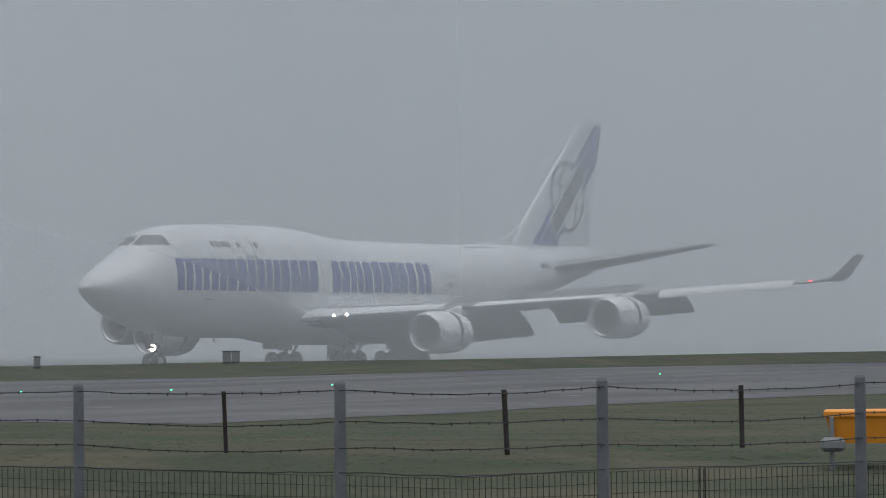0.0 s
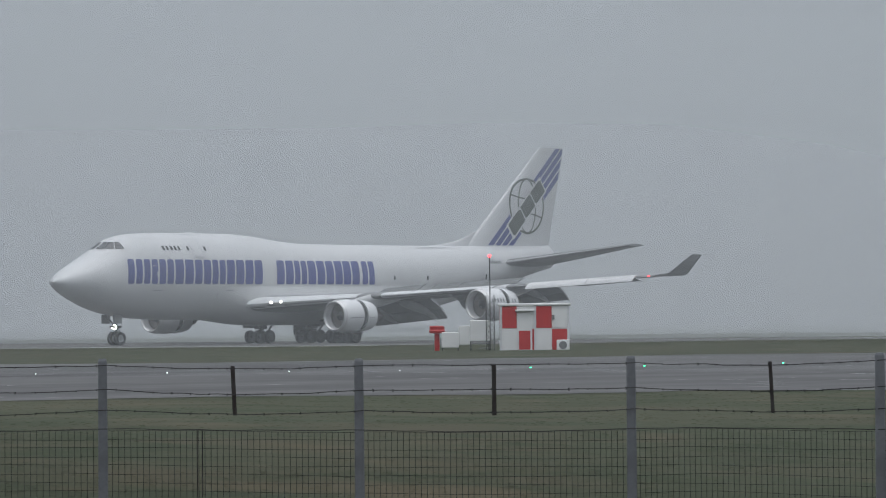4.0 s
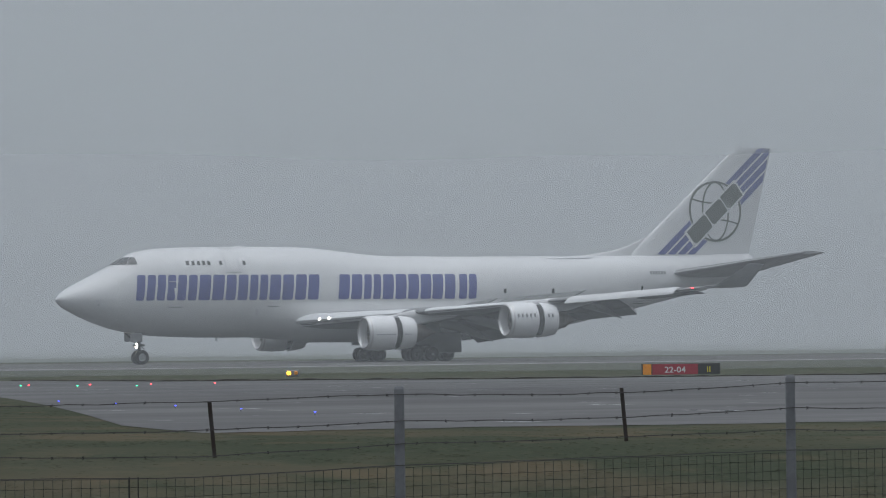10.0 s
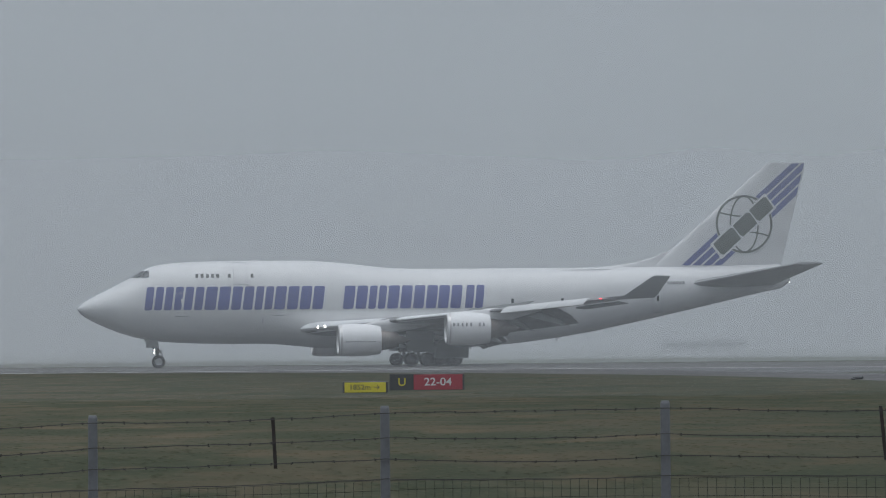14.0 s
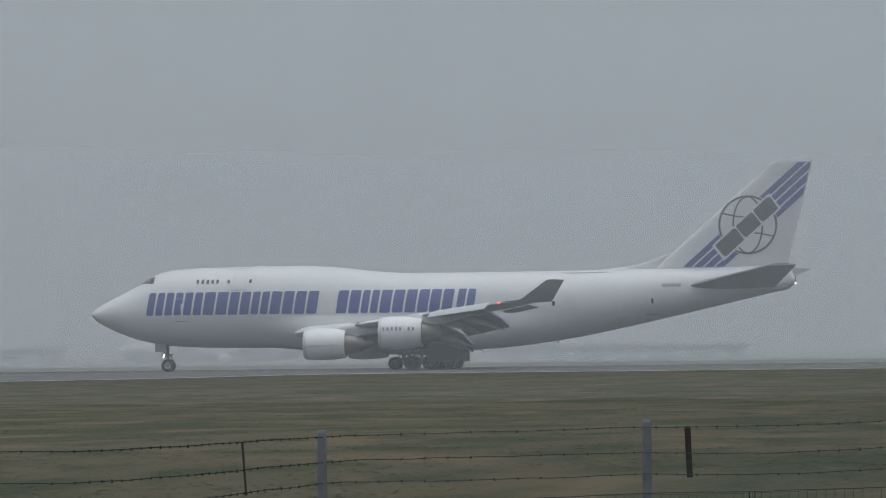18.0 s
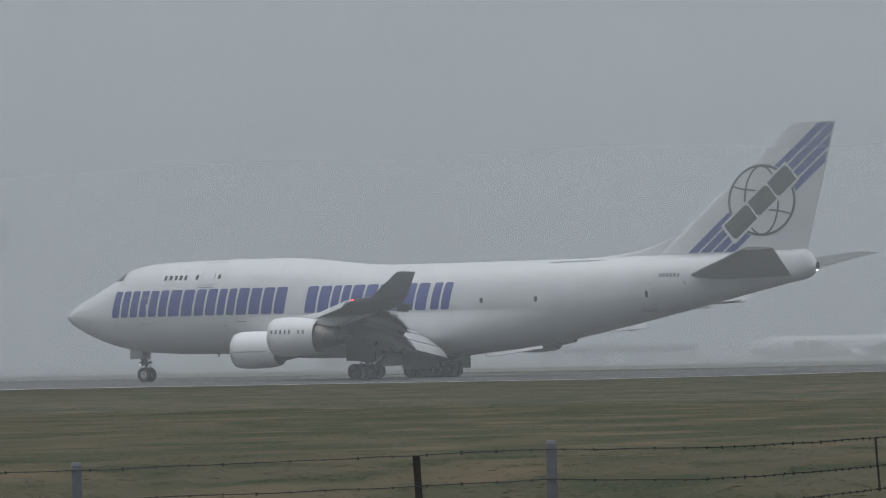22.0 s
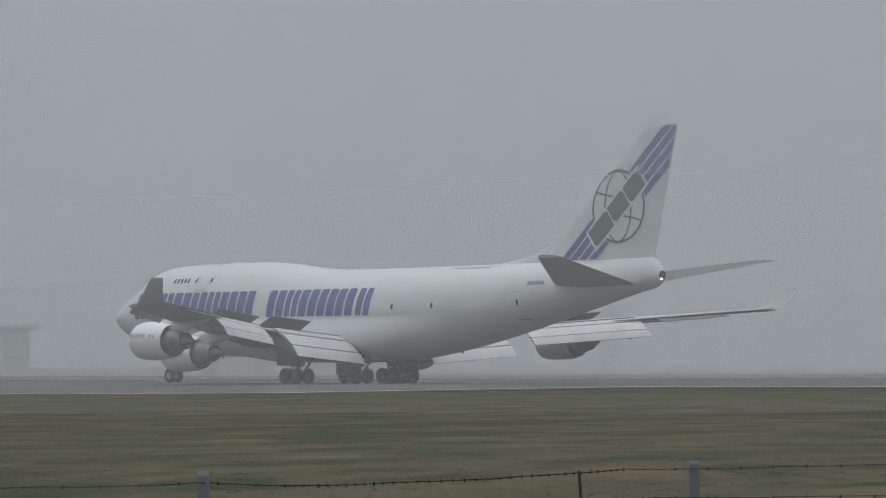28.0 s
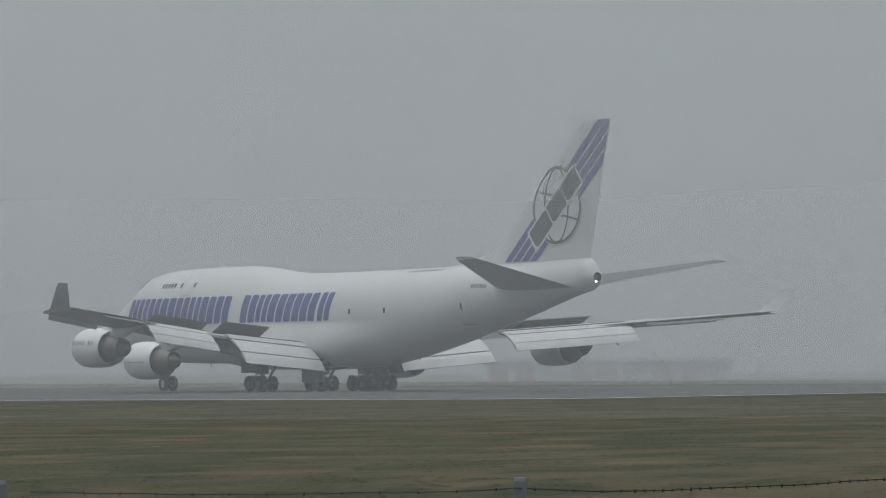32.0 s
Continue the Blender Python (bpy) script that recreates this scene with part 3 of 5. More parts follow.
top_line = curve_through((0, 0.5, 1.5, 3, 4.5, 5.6, 6.6, 8, 10, 14, 19, 22.5, 25.5, 28, 30.5, 34, 45, 55, 62, 66.5, 68.0, 68.5),
                         (5.65, 6.15, 6.75, 7.5, 8.25, 8.85, 9.45, 9.8, 9.98, 10.08, 10.1, 10.05, 9.8, 9.5, 9.3, 9.26, 9.26, 9.32, 9.4, 9.42, 9.2, 8.4))
low_line = curve_through((0, 0.5, 1.5, 3, 4.5, 7, 11, 15, 20, 38, 42.5, 47, 52, 57.5, 63, 66.5, 68.0, 68.5),
                         (5.6, 5.05, 4.45, 3.75, 3.2, 2.65, 2.32, 2.25, 2.22, 2.22, 2.34, 2.77, 3.72, 4.9, 6.15, 6.95, 7.32, 7.75))
half_line = curve_through((0, 0.3, 0.8, 1.6, 3, 5, 7.5, 10, 14, 44, 48, 53, 58, 63, 66.5, 68.0, 68.5),
                          (0.02, 0.75, 1.2, 1.7, 2.3, 2.82, 3.12, 3.23, 3.25, 3.25, 3.18, 2.85, 2.25, 1.5, 1.0, 0.75, 0.36))
belt_line = curve_through((0, 3, 8, 40, 50, 60, 68.5), (5.62, 5.65, 5.7, 5.7, 6.1, 7.2, 8.1))


def hull(x, a, lift=0.0):
    """A point of the fuselage skin: a in degrees from the crown, to port for a < 0."""
    zt, zb, w = top_line(x), low_line(x), half_line(x)
    zc = min(max(belt_line(x), zb + 0.02), zt - 0.02)
    c, s = math.cos(radians(a)), math.sin(radians(a))
    h = (zt - zc) if c > 0 else (zc - zb)
    n = Vector((0, s / max(w, 0.05), c / max(h, 0.05))).normalized() * lift
    return Vector((x, w * s + n.y, zc + h * c + n.z))


def hull_side(x, z, lift=0.02):
    """The port skin at height z."""
    zt, zb, w = top_line(x), low_line(x), half_line(x)
    zc = belt_line(x)
    k = (z - zc) / ((zt - zc) if z > zc else (zc - zb))
    k = min(max(k, -0.999), 0.999)
    return hull(x, -math.degrees(math.acos(k)), lift)


bm = bmesh.new()
stations = [0.0, 0.08, 0.2, 0.4, 0.7, 1.1, 1.6, 2.2, 3, 3.8, 4.5, 5.1, 5.6, 6.1, 6.6, 7.2, 7.8, 8.4, 9, 9.6, 10.3, 11, 12, 13, 14] + list(np.arange(15.0, 66, 1.5)) + [66.2, 67, 67.6, 68.0, 68.3, 68.5]
loft(bm, [[hull(x, 360 * i / 96) for i in range(96)] for x in stations])
jet_part("fuselage", bm, WHITE, "glossy white fuselage with a raised front deck", 40)


def skin_patch(x0, x1, z0, z1, lift=0.03, nx=3, nz=4, lean=0.0):
    """A thin plate that follows the port skin."""
    bm = bmesh.new()
    rows_ = []
    for j in range(nz + 1):
        z = z0 + (z1 - z0) * j / nz
        rows_.append([bm.verts.new(hull_side(x0 + (x1 - x0) * i / nx + lean * (z - z0), z, lift)) for i in range(nx + 1)])
    for a, b in zip(rows_, rows_[1:]):
        for i in range(nx):
            bm.faces.new((a[i], a[i + 1], b[i + 1], b[i]))
    return bm


def skin_shape(points, lift=0.03):
    """A plate with a polygon outline in (x, z) that follows the port skin."""
    bm = bmesh.new()
    bm.faces.new([bm.verts.new((x, 0, z)) for x, z in points])
    zs = [z for _, z in points]
    for z in np.arange(min(zs) + 0.12, max(zs), 0.16):
        bmesh.ops.bisect_plane(bm, geom=bm.verts[:] + bm.edges[:] + bm.faces[:], plane_co=(0, 0, z), plane_no=(0, 0, 1))
    xs = [x for x, _ in points]
    if min(xs) < 16:
        for x in np.arange(min(xs) + 0.3, max(xs), 0.4):
            bmesh.ops.bisect_plane(bm, geom=bm.verts[:] + bm.edges[:] + bm.faces[:], plane_co=(x, 0, 0), plane_no=(1, 0, 0))
    for v in bm.verts:
        v.co = hull_side(v.co.x, v.co.z, lift)
    return bm


def block_outline(x0, x1, z0, z1, lean=0.10, cut=0.16):
    """A bold bar with clipped corners, leaning forward."""
    pts = ((x0 + cut, z0), (x1 - cut, z0), (x1, z0 + cut), (x1, z1 - cut), (x1 - cut, z1), (x0 + cut, z1), (x0, z1 - cut), (x0, z0 + cut))
    return [(x + lean * (z - z0), z) for x, z in pts]


# the airline's name as a row of plain navy bars, two or three to a character
for x0, x1, bars in ((6.15, 9.6, 4), (9.8, 11.55, 2), (11.75, 14.05, 2), (14.25, 16.25, 2), (16.45, 18.1, 2), (18.3, 20.5, 2), (20.7, 22.9, 2),
                     (24.8, 27.0, 2), (27.2, 28.8, 2), (29.0, 31.25, 2), (31.45, 33.65, 2), (33.8, 36.0, 2), (36.4, 38.1, 2)):
    w = (x1 - x0 - 0.2 * (bars - 1)) / bars
    for k in range(bars):
        jet_part("title_bar", skin_shape(block_outline(x0 + k * (w + 0.2), x0 + k * (w + 0.2) + w, 5.45, 7.62, 0.14, 0.10)), NAVY, "plain navy title bar")

# windscreen and side windows of the flight deck
def glass_point(u, z, s):
    """A point of the window band: u from the middle (0) to the aft end of the side window (1)."""
    far = -hull_side(6.72, z, 0).y
    lo, hi = 4.2, 6.72
    for _ in range(24):
        x = (lo + hi) / 2
        if top_line(x) <= z + 0.004 or -hull_side(x, z, 0).y < u * far:
            lo = x
        else:
            hi = x
    p = hull_side(hi, z, 0.035)
    return Vector((p.x - 0.015, s * abs(p.y), p.z + 0.01))


for s in (-1, 1):
    for u0, u1 in ((0.02, 0.40), (0.43, 0.76), (0.79, 1.0)):
        bm = bmesh.new()
        grid = [[bm.verts.new(glass_point(u0 + (u1 - u0) * i / 5, 8.52 + 0.62 * j / 3, s)) for i in range(6)] for j in range(4)]
        for a, b in zip(grid, grid[1:]):
            for i in range(5):
                bm.faces.new((a[i], a[i + 1], b[i + 1], b[i]))
        jet_part("windscreen_pane", bm, GLASS, "dark windscreen pane")

for x in (11.15, 11.65, 12.15, 12.62, 13.1, 14.2, 16.35):
    jet_part("upper_window", skin_patch(x - 0.13, x + 0.13, 8.45, 8.82), GLASS, "small dark cabin window")
for x in (41.0, 45.8):
    jet_part("side_window", skin_patch(x - 0.13, x + 0.13, 5.9, 6.3), GLASS, "small dark cabin window")


def door_outline(x0, x1, z0, z1, w=0.045):
    """A door's seam and its sill plate."""
    pieces = [skin_patch(x0, x0 + w, z0, z1), skin_patch(x1 - w, x1, z0, z1), skin_patch(x0 + w, x1 - w, z1 - w, z1), skin_patch(x0 + w, x1 - w, z0, z0 + w)]
    bm = bmesh.new()
    for p in pieces:
        me = bpy.data.meshes.new("seam")
        p.to_mesh(me)
        p.free()
        bm.from_mesh(me)
        bpy.data.meshes.remove(me)
    return bm


for x0, x1, z0, z1 in ((9.15, 10.2, 5.0, 7.05), (14.6, 15.9, 7.9, 9.9), (54.6, 55.7, 5.1, 7.1)):
    jet_part("door_seam", door_outline(x0, x1, z0, z1, 0.04), PALE_GREY if x0 < 14 else FAIRING, "thin grey door outline")
    jet_part("door_sill", skin_patch(x0 - 0.1, x1 + 0.1, z0 - 0.16, z0 - 0.1, 0.05), LINE, "grey sill strip")
jet_part("door_window", skin_patch(55.05, 55.25, 6.0, 6.5), GLASS)
jet_part("door_window", skin_patch(9.6, 9.8, 6.0, 6.5), PALE_GREY)
for x0, x1, z in ((18.2, 19.3, 4.85), (30.2, 31.3, 4.85), (40.4, 41.5, 4.95)):
    jet_part("drip_rail", skin_patch(x0, x1, z, z + 0.07, 0.05), LINE, "short dark rail")
jet_part("cargo_door_seam", skin_patch(41.6, 48.2, 4.75, 4.80, 0.03, 8, 1), PALE_GREY, "long pale seam")
for x, z in ((2.9, 5.4), (3.0, 5.05), (15.2, 4.3), (17.2, 4.5), (17.2, 4.2), (58.2, 7.0)):
    jet_part("vent_port", skin_patch(x, x + 0.14, z, z + 0.14), LINE, "small dark vent")
for i in range(6):
    jet_part("mark_bar", skin_patch(56.1 + 0.30 * i, 56.32 + 0.30 * i, 7.55, 7.85, 0.03, 1, 2), LINE, "small dark mark on the rear hull")
for x, z, l in ((14.5, 2.0, 0.25), (27.0, 1.95, 0.3), (45.5, 2.35, 0.35)):
    bm = bmesh.new()
    loft(bm, [[(x, -0.03, z + 0.5), (x + l, -0.02, z + 0.5), (x + l, 0.02, z + 0.5), (x, 0.03, z + 0.5)],
              [(x + 0.15, -0.02, z), (x + l + 0.1, -0.01, z), (x + l + 0.1, 0.01, z), (x + 0.15, 0.02, z)]])
    jet_part("blade_antenna", bm, WHITE, "small blade antenna")
bm = bmesh.new()
box(bm, 16.4, 17.2, -0.12, 0.12, 10.04, 10.17, bevel=0.05)
jet_part("satellite_dome", bm, WHITE)
for x0, dy in ((46.2, -1.2), (46.8, -1.35), (47.2, -1.0)):
    bm = bmesh.new()
    a = [hull(x0 + i * 1.2, -20 + dy * 3, 0.02) for i in range(4)]
    loft(bm, [[p, p + Vector((0, 0.06, 0.01)), p + Vector((0, 0.06, 0.05)), p + Vector((0, 0, 0.05))] for p in a])
    jet_part("crown_strake", bm, PALE_GREY, "long thin pale seam on the crown")

# tail cone outlet and its lamp
bm = bmesh.new()
spin(bm, ((68.42, 0.30), (68.56, 0.33), (68.58, 0.27), (68.3, 0.24)), 20, at=(0, 0, 8.12))
loft(bm, [[(68.52, 0.26 * math.cos(2 * math.pi * i / 20), 8.12 + 0.26 * math.sin(2 * math.pi * i / 20)) for i in range(20)],
          [(68.50, 0.1 * math.cos(2 * math.pi * i / 20), 8.12 + 0.1 * math.sin(2 * math.pi * i / 20)) for i in range(20)]])
jet_part("exhaust_outlet", bm, DARK, "round dark auxiliary exhaust outlet")
bm = bmesh.new()
bmesh.ops.create_uvsphere(bm, u_segments=10, v_segments=6, radius=0.085, matrix=Matrix.Translation((68.5, -0.1, 7.82)))
jet_part("tail_lamp", bm, LAMP_WHITE, "lit white tail lamp")


def wing_section(le, te, y, z, thick, twist=0.0, n=14, upright=False):
    """An aerofoil ring at span y from leading edge to trailing edge x."""
    pts = []
    c = te - le
    for side in (1, -1):
        for i in range(n):
            u = i / n if side > 0 else 1 - i / n
            u2 = 0.5 * (1 - math.cos(math.pi * u))
            t = 5 * thick * (0.2969 * math.sqrt(u2) - 0.126 * u2 - 0.3516 * u2**2 + 0.2843 * u2**3 - 0.1015 * u2**4) * c
            d = side * max(t, 0.012)
            pts.append(Vector((le + u2 * c, y + d, z)) if upright else Vector((le + u2 * c, y, z + d * (1.15 if side > 0 else 0.85) - twist * (u2 - 0.3) * c)))
    return pts


LE = lambda y: 20.6 + (abs(y) - 3.0) * 0.845
TE = lambda y: 36.2 + (abs(y) - 3.0) * 0.16 if abs(y) < 12.5 else 37.72 + (abs(y) - 12.5) * 0.6
WZ = lambda y: 3.45 + (abs(y) - 3.0) * 0.086

for s in (-1, 1):
    bm = bmesh.new()
    spans = (1.5, 3.0, 5, 7.5, 10, 12.5, 16, 20, 24, 28, 30.5, 31.6)
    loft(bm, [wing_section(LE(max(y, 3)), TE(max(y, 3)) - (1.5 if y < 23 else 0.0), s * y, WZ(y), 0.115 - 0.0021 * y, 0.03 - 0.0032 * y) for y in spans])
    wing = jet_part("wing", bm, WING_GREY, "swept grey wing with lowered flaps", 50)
    # top side coloured paler than the underside, as overhead light leaves it
    bm = bmesh.new()
    rings = []
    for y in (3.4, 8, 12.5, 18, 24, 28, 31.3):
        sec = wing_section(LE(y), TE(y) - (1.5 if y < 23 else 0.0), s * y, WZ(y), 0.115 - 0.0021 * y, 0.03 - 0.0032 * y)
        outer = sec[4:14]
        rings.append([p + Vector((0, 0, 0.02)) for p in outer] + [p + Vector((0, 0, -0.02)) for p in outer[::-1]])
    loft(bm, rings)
    jet_part("upper_skin", bm, WING_TOP, "pale grey upper side of the wing, its light in the colour", 50, wing)
    # white leading-edge flaps lowered ahead of the wing
    for y0, y1 in ((22.9, 27.0), (27.05, 30.3)):
        bm = bmesh.new()
        rings = []
        for y in (y0, (y0 + y1) / 2, y1):
            x, z = LE(y), WZ(y) - 0.02
            rings.append([(x - 0.62, s * y, z - 0.40), (x - 0.52, s * y, z - 0.22), (x - 0.28, s * y, z + 0.02), (x + 0.10, s * y, z + 0.20),
                          (x + 0.12, s * y, z + 0.14), (x - 0.24, s * y, z - 0.06), (x - 0.46, s * y, z - 0.26), (x - 0.57, s * y, z - 0.42)])
        loft(bm, rings)
        jet_part("leading_edge_flap", bm, WHITE, "white lowered leading-edge flap", 50, wing)
    # pale skin along the fixed leading edge
    for y0, y1 in ((2.9, 10.9), (12.6, 20.3)):
        bm = bmesh.new()
        rings = []
        for y in np.linspace(y0, y1, 5):
            sec = wing_section(LE(y), TE(y) - 1.5, s * y, WZ(y), 0.115 - 0.0021 * y, 0.03 - 0.0032 * y)
            outer = [sec[26], sec[27], sec[0], sec[1], sec[2], sec[3]]
            rings.append([p + Vector((-0.03, 0, 0.025)) for p in outer] + [p + Vector((0.05, 0, -0.02)) for p in outer[::-1]])
        loft(bm, rings)
        jet_part("leading_edge", bm, PALE_GREY, "pale leading-edge skin", 50, wing)
    # lowered trailing-edge flaps in three slotted vanes
    for y0, y1 in ((3.6, 11.4), (13.6, 22.0)):
        g = 0.93 if y0 < 10 else 0.64
        for k, (dx, dz, c, droop) in enumerate(((-1.5, 0.05, 1.05, 18), (-0.55, -0.33, 1.95, 30), (1.08, -1.34, 1.35, 45))):
            bm, under = bmesh.new(), bmesh.new()
            rings, low_rings = [], []
            c = c * g
            for y in (y0, y1):
                x, z = TE(y) - 1.5 + (dx + 1.5) * g, WZ(y) + 0.18 + dz * g
                cs, sn = math.cos(radians(droop)), math.sin(radians(droop))
                prof = ((0, 0), (0.12, 0.10), (0.45, 0.13), (1, 0.02), (1, -0.01), (0.45, -0.03), (0.1, -0.06))
                rings.append([(x + c * u * cs + v * sn, s * y, z - c * u * sn + v * cs) for u, v in prof])
                # dark plate under and round the vane's nose paints its shade and gap
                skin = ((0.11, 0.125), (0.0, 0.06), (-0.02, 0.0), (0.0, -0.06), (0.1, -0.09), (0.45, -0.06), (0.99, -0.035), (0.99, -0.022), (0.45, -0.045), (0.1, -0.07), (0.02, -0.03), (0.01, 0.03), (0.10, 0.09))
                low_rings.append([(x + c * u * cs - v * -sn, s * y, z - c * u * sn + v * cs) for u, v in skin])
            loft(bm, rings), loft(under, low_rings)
            # a dark strip stands for the shaded gap ahead of the vane
            if k == 0:
                slot, slot_rings = bmesh.new(), []
                for y in (y0, y1):
                    x, z = TE(y) - 1.5, WZ(y) + 0.18 + dz * g
                    slot_rings.append([(x + u, s * y, z + v - u * 0.3) for u, v in ((-0.12, 0.09), (0.17, 0.155), (0.17, 0.11), (-0.12, 0.04))])
                loft(slot, slot_rings)
                jet_part("slot_shade", slot, DARK, "dark strip painted as the slot's shade ahead of the flap", None, wing)
            vane = jet_part("trailing_flap", bm, FLAP, "white lowered slotted flap vane", 40, wing)
            part("under_shade", at_station(under), SPOILER, wing, "dark underside of the flap, its shade in the colour", 40)
    # drooped ailerons
    for y0, y1 in ((11.6, 13.4), (22.9, 27.8)):
        bm = bmesh.new()
        rings = []
        for y in (y0, y1):
            x, z, c = TE(y) - (1.5 if y < 22 else 0.25), WZ(y) + 0.05, 1.3 if y < 22 else 0.95
            rings.append([(x, s * y, z + 0.06), (x + c, s * y, z - 0.16 * c), (x + c, s * y, z - 0.16 * c - 0.03), (x, s * y, z - 0.10)])
        loft(bm, rings)
        jet_part("aileron", bm, SPOILER, "grey drooped aileron", None, wing)
    # raised spoilers
    for y0, y1, rise, long in ((7.0, 11.5, 0.68, 1.8), (12.9, 15.0, 0.50, 1.5), (15.1, 17.2, 0.50, 1.5), (17.3, 19.9, 0.46, 1.4)):
        bm = bmesh.new()
        rings = []
        for y in (y0, y1):
            x, z = TE(y) - 3.2, WZ(y) + 0.52
            rings.append([(x, s * y, z - 0.1), (x + long, s * y, z + rise), (x + long + 0.03, s * y, z + rise - 0.05), (x + 0.1, s * y, z - 0.18)])
        loft(bm, rings)
        jet_part("spoiler", bm, SPOILER, "raised dark spoiler panel", None, wing)
    # flap track fairings
    for y in (6.2, 10.6, 16.2, 20.4):
        bm = bmesh.new()
        g = 1.0 if y < 12 else 0.72
        x, z = TE(y) - 4.2 * g, WZ(y) - 0.55 * g
        loft(bm, [[(x + d * g, s * y + r * g * 0.55 * math.cos(2 * math.pi * i / 12), z - drop * g + r * g * math.sin(2 * math.pi * i / 12)) for i in range(12)]
                  for d, r, drop in ((0, 0.04, -0.2), (0.6, 0.26, -0.05), (1.8, 0.42, 0.1), (3.2, 0.42, 0.4), (4.6, 0.30, 0.95), (5.8, 0.04, 1.5))])
        jet_part("flap_fairing", bm, FAIRING, "boat-shaped flap track fairing", 50, wing)
    # upturned winglet
    bm = bmesh.new()
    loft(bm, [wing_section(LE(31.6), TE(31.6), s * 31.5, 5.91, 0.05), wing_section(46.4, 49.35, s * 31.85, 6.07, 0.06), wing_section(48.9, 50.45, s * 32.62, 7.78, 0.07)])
    # starboard winglet coloured paler, for the light on its inner side
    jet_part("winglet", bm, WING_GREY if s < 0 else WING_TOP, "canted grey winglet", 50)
    bm = bmesh.new()
    box(bm, LE(31.2) - 0.06, LE(31.2) + 0.12, s * 31.15 - 0.10, s * 31.15 + 0.10, WZ(31.2) - 0.06, WZ(31.2) + 0.05, bevel=0.03)
    jet_part("wingtip_lamp", bm, LAMP_RED if s < 0 else LAMP_GREEN, "lit wingtip navigation lamp")
    # root fairing: swells out of the lower hull and dies away into it
    bm = bmesh.new()
    rings = []
    for x in np.linspace(16.6, 49.0, 55):
        u = (x - 16.6) / 32.4
        swell = min(1, u / 0.24, (1 - u) / 0.42)
        swell = swell * swell * (3 - 2 * swell)
        ring = []
        for i in range(25):
            a = 92 + 88 * i / 24
            k = min(1, (a - 92) / 34)
            k = k * k * (3 - 2 * k) * (1 - 0.62 * max(0, (a - 126) / 54) ** 1.4)
            p = hull(x, a, -0.03 + 1.02 * swell * k)
            ring.append((p.x, s * p.y, p.z))
        rings.append(ring)
    vs = [[bm.verts.new(p) for p in r] for r in rings]
    for p, q in zip(vs, vs[1:]):
        for i in range(24):
            bm.faces.new((p[i], p[i + 1], q[i + 1], q[i]))
    jet_part("wing_root_fairing", bm, WHITE, "smooth white wing root fairing", 60)
    for k in range(2):
        bm = bmesh.new()
        y = 5.0 + 0.7 * k
        bmesh.ops.create_uvsphere(bm, u_segments=12, v_segments=8, radius=0.11, matrix=Matrix.Translation((LE(y) - 0.02, s * y, WZ(y) + 0.12)))
        jet_part("landing_lamp", bm, LAMP_WHITE, "lit landing lamp in the wing root")
    # tailplane
    bm = bmesh.new()
    loft(bm, [wing_section(57.2, 66.6, s * 0.5, 7.40, 0.09), wing_section(58.5, 66.9, s * 1.8, 7.62, 0.09), wing_section(66.9, 69.35, s * 11.0, 9.3, 0.085)])
    jet_part("tailplane", bm, TAIL_GREY, "swept grey tailplane", 50)
    # top laid on darker, its colour offsetting the bright overhead light
    bm = bmesh.new()
    rings = []
    for sec in (wing_section(58.5, 66.9, s * 1.8, 7.62, 0.09), wing_section(66.9, 69.35, s * 11.0, 9.3, 0.085)):
        outer = sec[2:13]
        rings.append([p + Vector((0, 0, 0.022)) for p in outer] + [p + Vector((0, 0, -0.01)) for p in outer[::-1]])
    loft(bm, rings)
    jet_part("tailplane_upper_skin", bm, SPOILER, "dark grey upper side of the tailplane, toned down against overhead light", 50)

# tail fin with its dorsal fillet
bm = bmesh.new()
loft(bm, [wing_section(54.7, 67.6, 0, 8.9, 0.085, n=24, upright=True), wing_section(55.9, 67.9, 0, 10.0, 0.083, n=24, upright=True), wing_section(66.5, 70.3, 0, 19.3, 0.08, n=24, upright=True)])
jet_part("tail_fin", bm, WHITE, "tall swept white tail fin", 50)
bm = bmesh.new()
loft(bm, [wing_section(48.6, 59.0, 0, 9.2, 0.05, upright=True), wing_section(51.2, 59.1, 0, 9.42, 0.045, upright=True), wing_section(53.4, 59.2, 0, 9.72, 0.04, upright=True),
          wing_section(55.0, 59.3, 0, 10.15, 0.035, upright=True), wing_section(56.6, 59.5, 0, 10.8, 0.03, upright=True)])
jet_part("fin_fillet", bm, WHITE, "", 50)


def fin_half(x, z):
    """The fin's half thickness at a point."""
    k = (z - 8.9) / 10.4
    le, te, th = (55.9 + (z - 10) * 1.14 if z > 10 else 54.7 + (z - 8.9) * 1.09), 67.6 + k * 2.7, 0.085 - 0.005 * k
    u = min(max((x - le) / (te - le), 0), 1)
    return max(5 * th * (0.2969 * math.sqrt(u) - 0.126 * u - 0.3516 * u**2 + 0.2843 * u**3 - 0.1015 * u**4) * (te - le), 0.012)


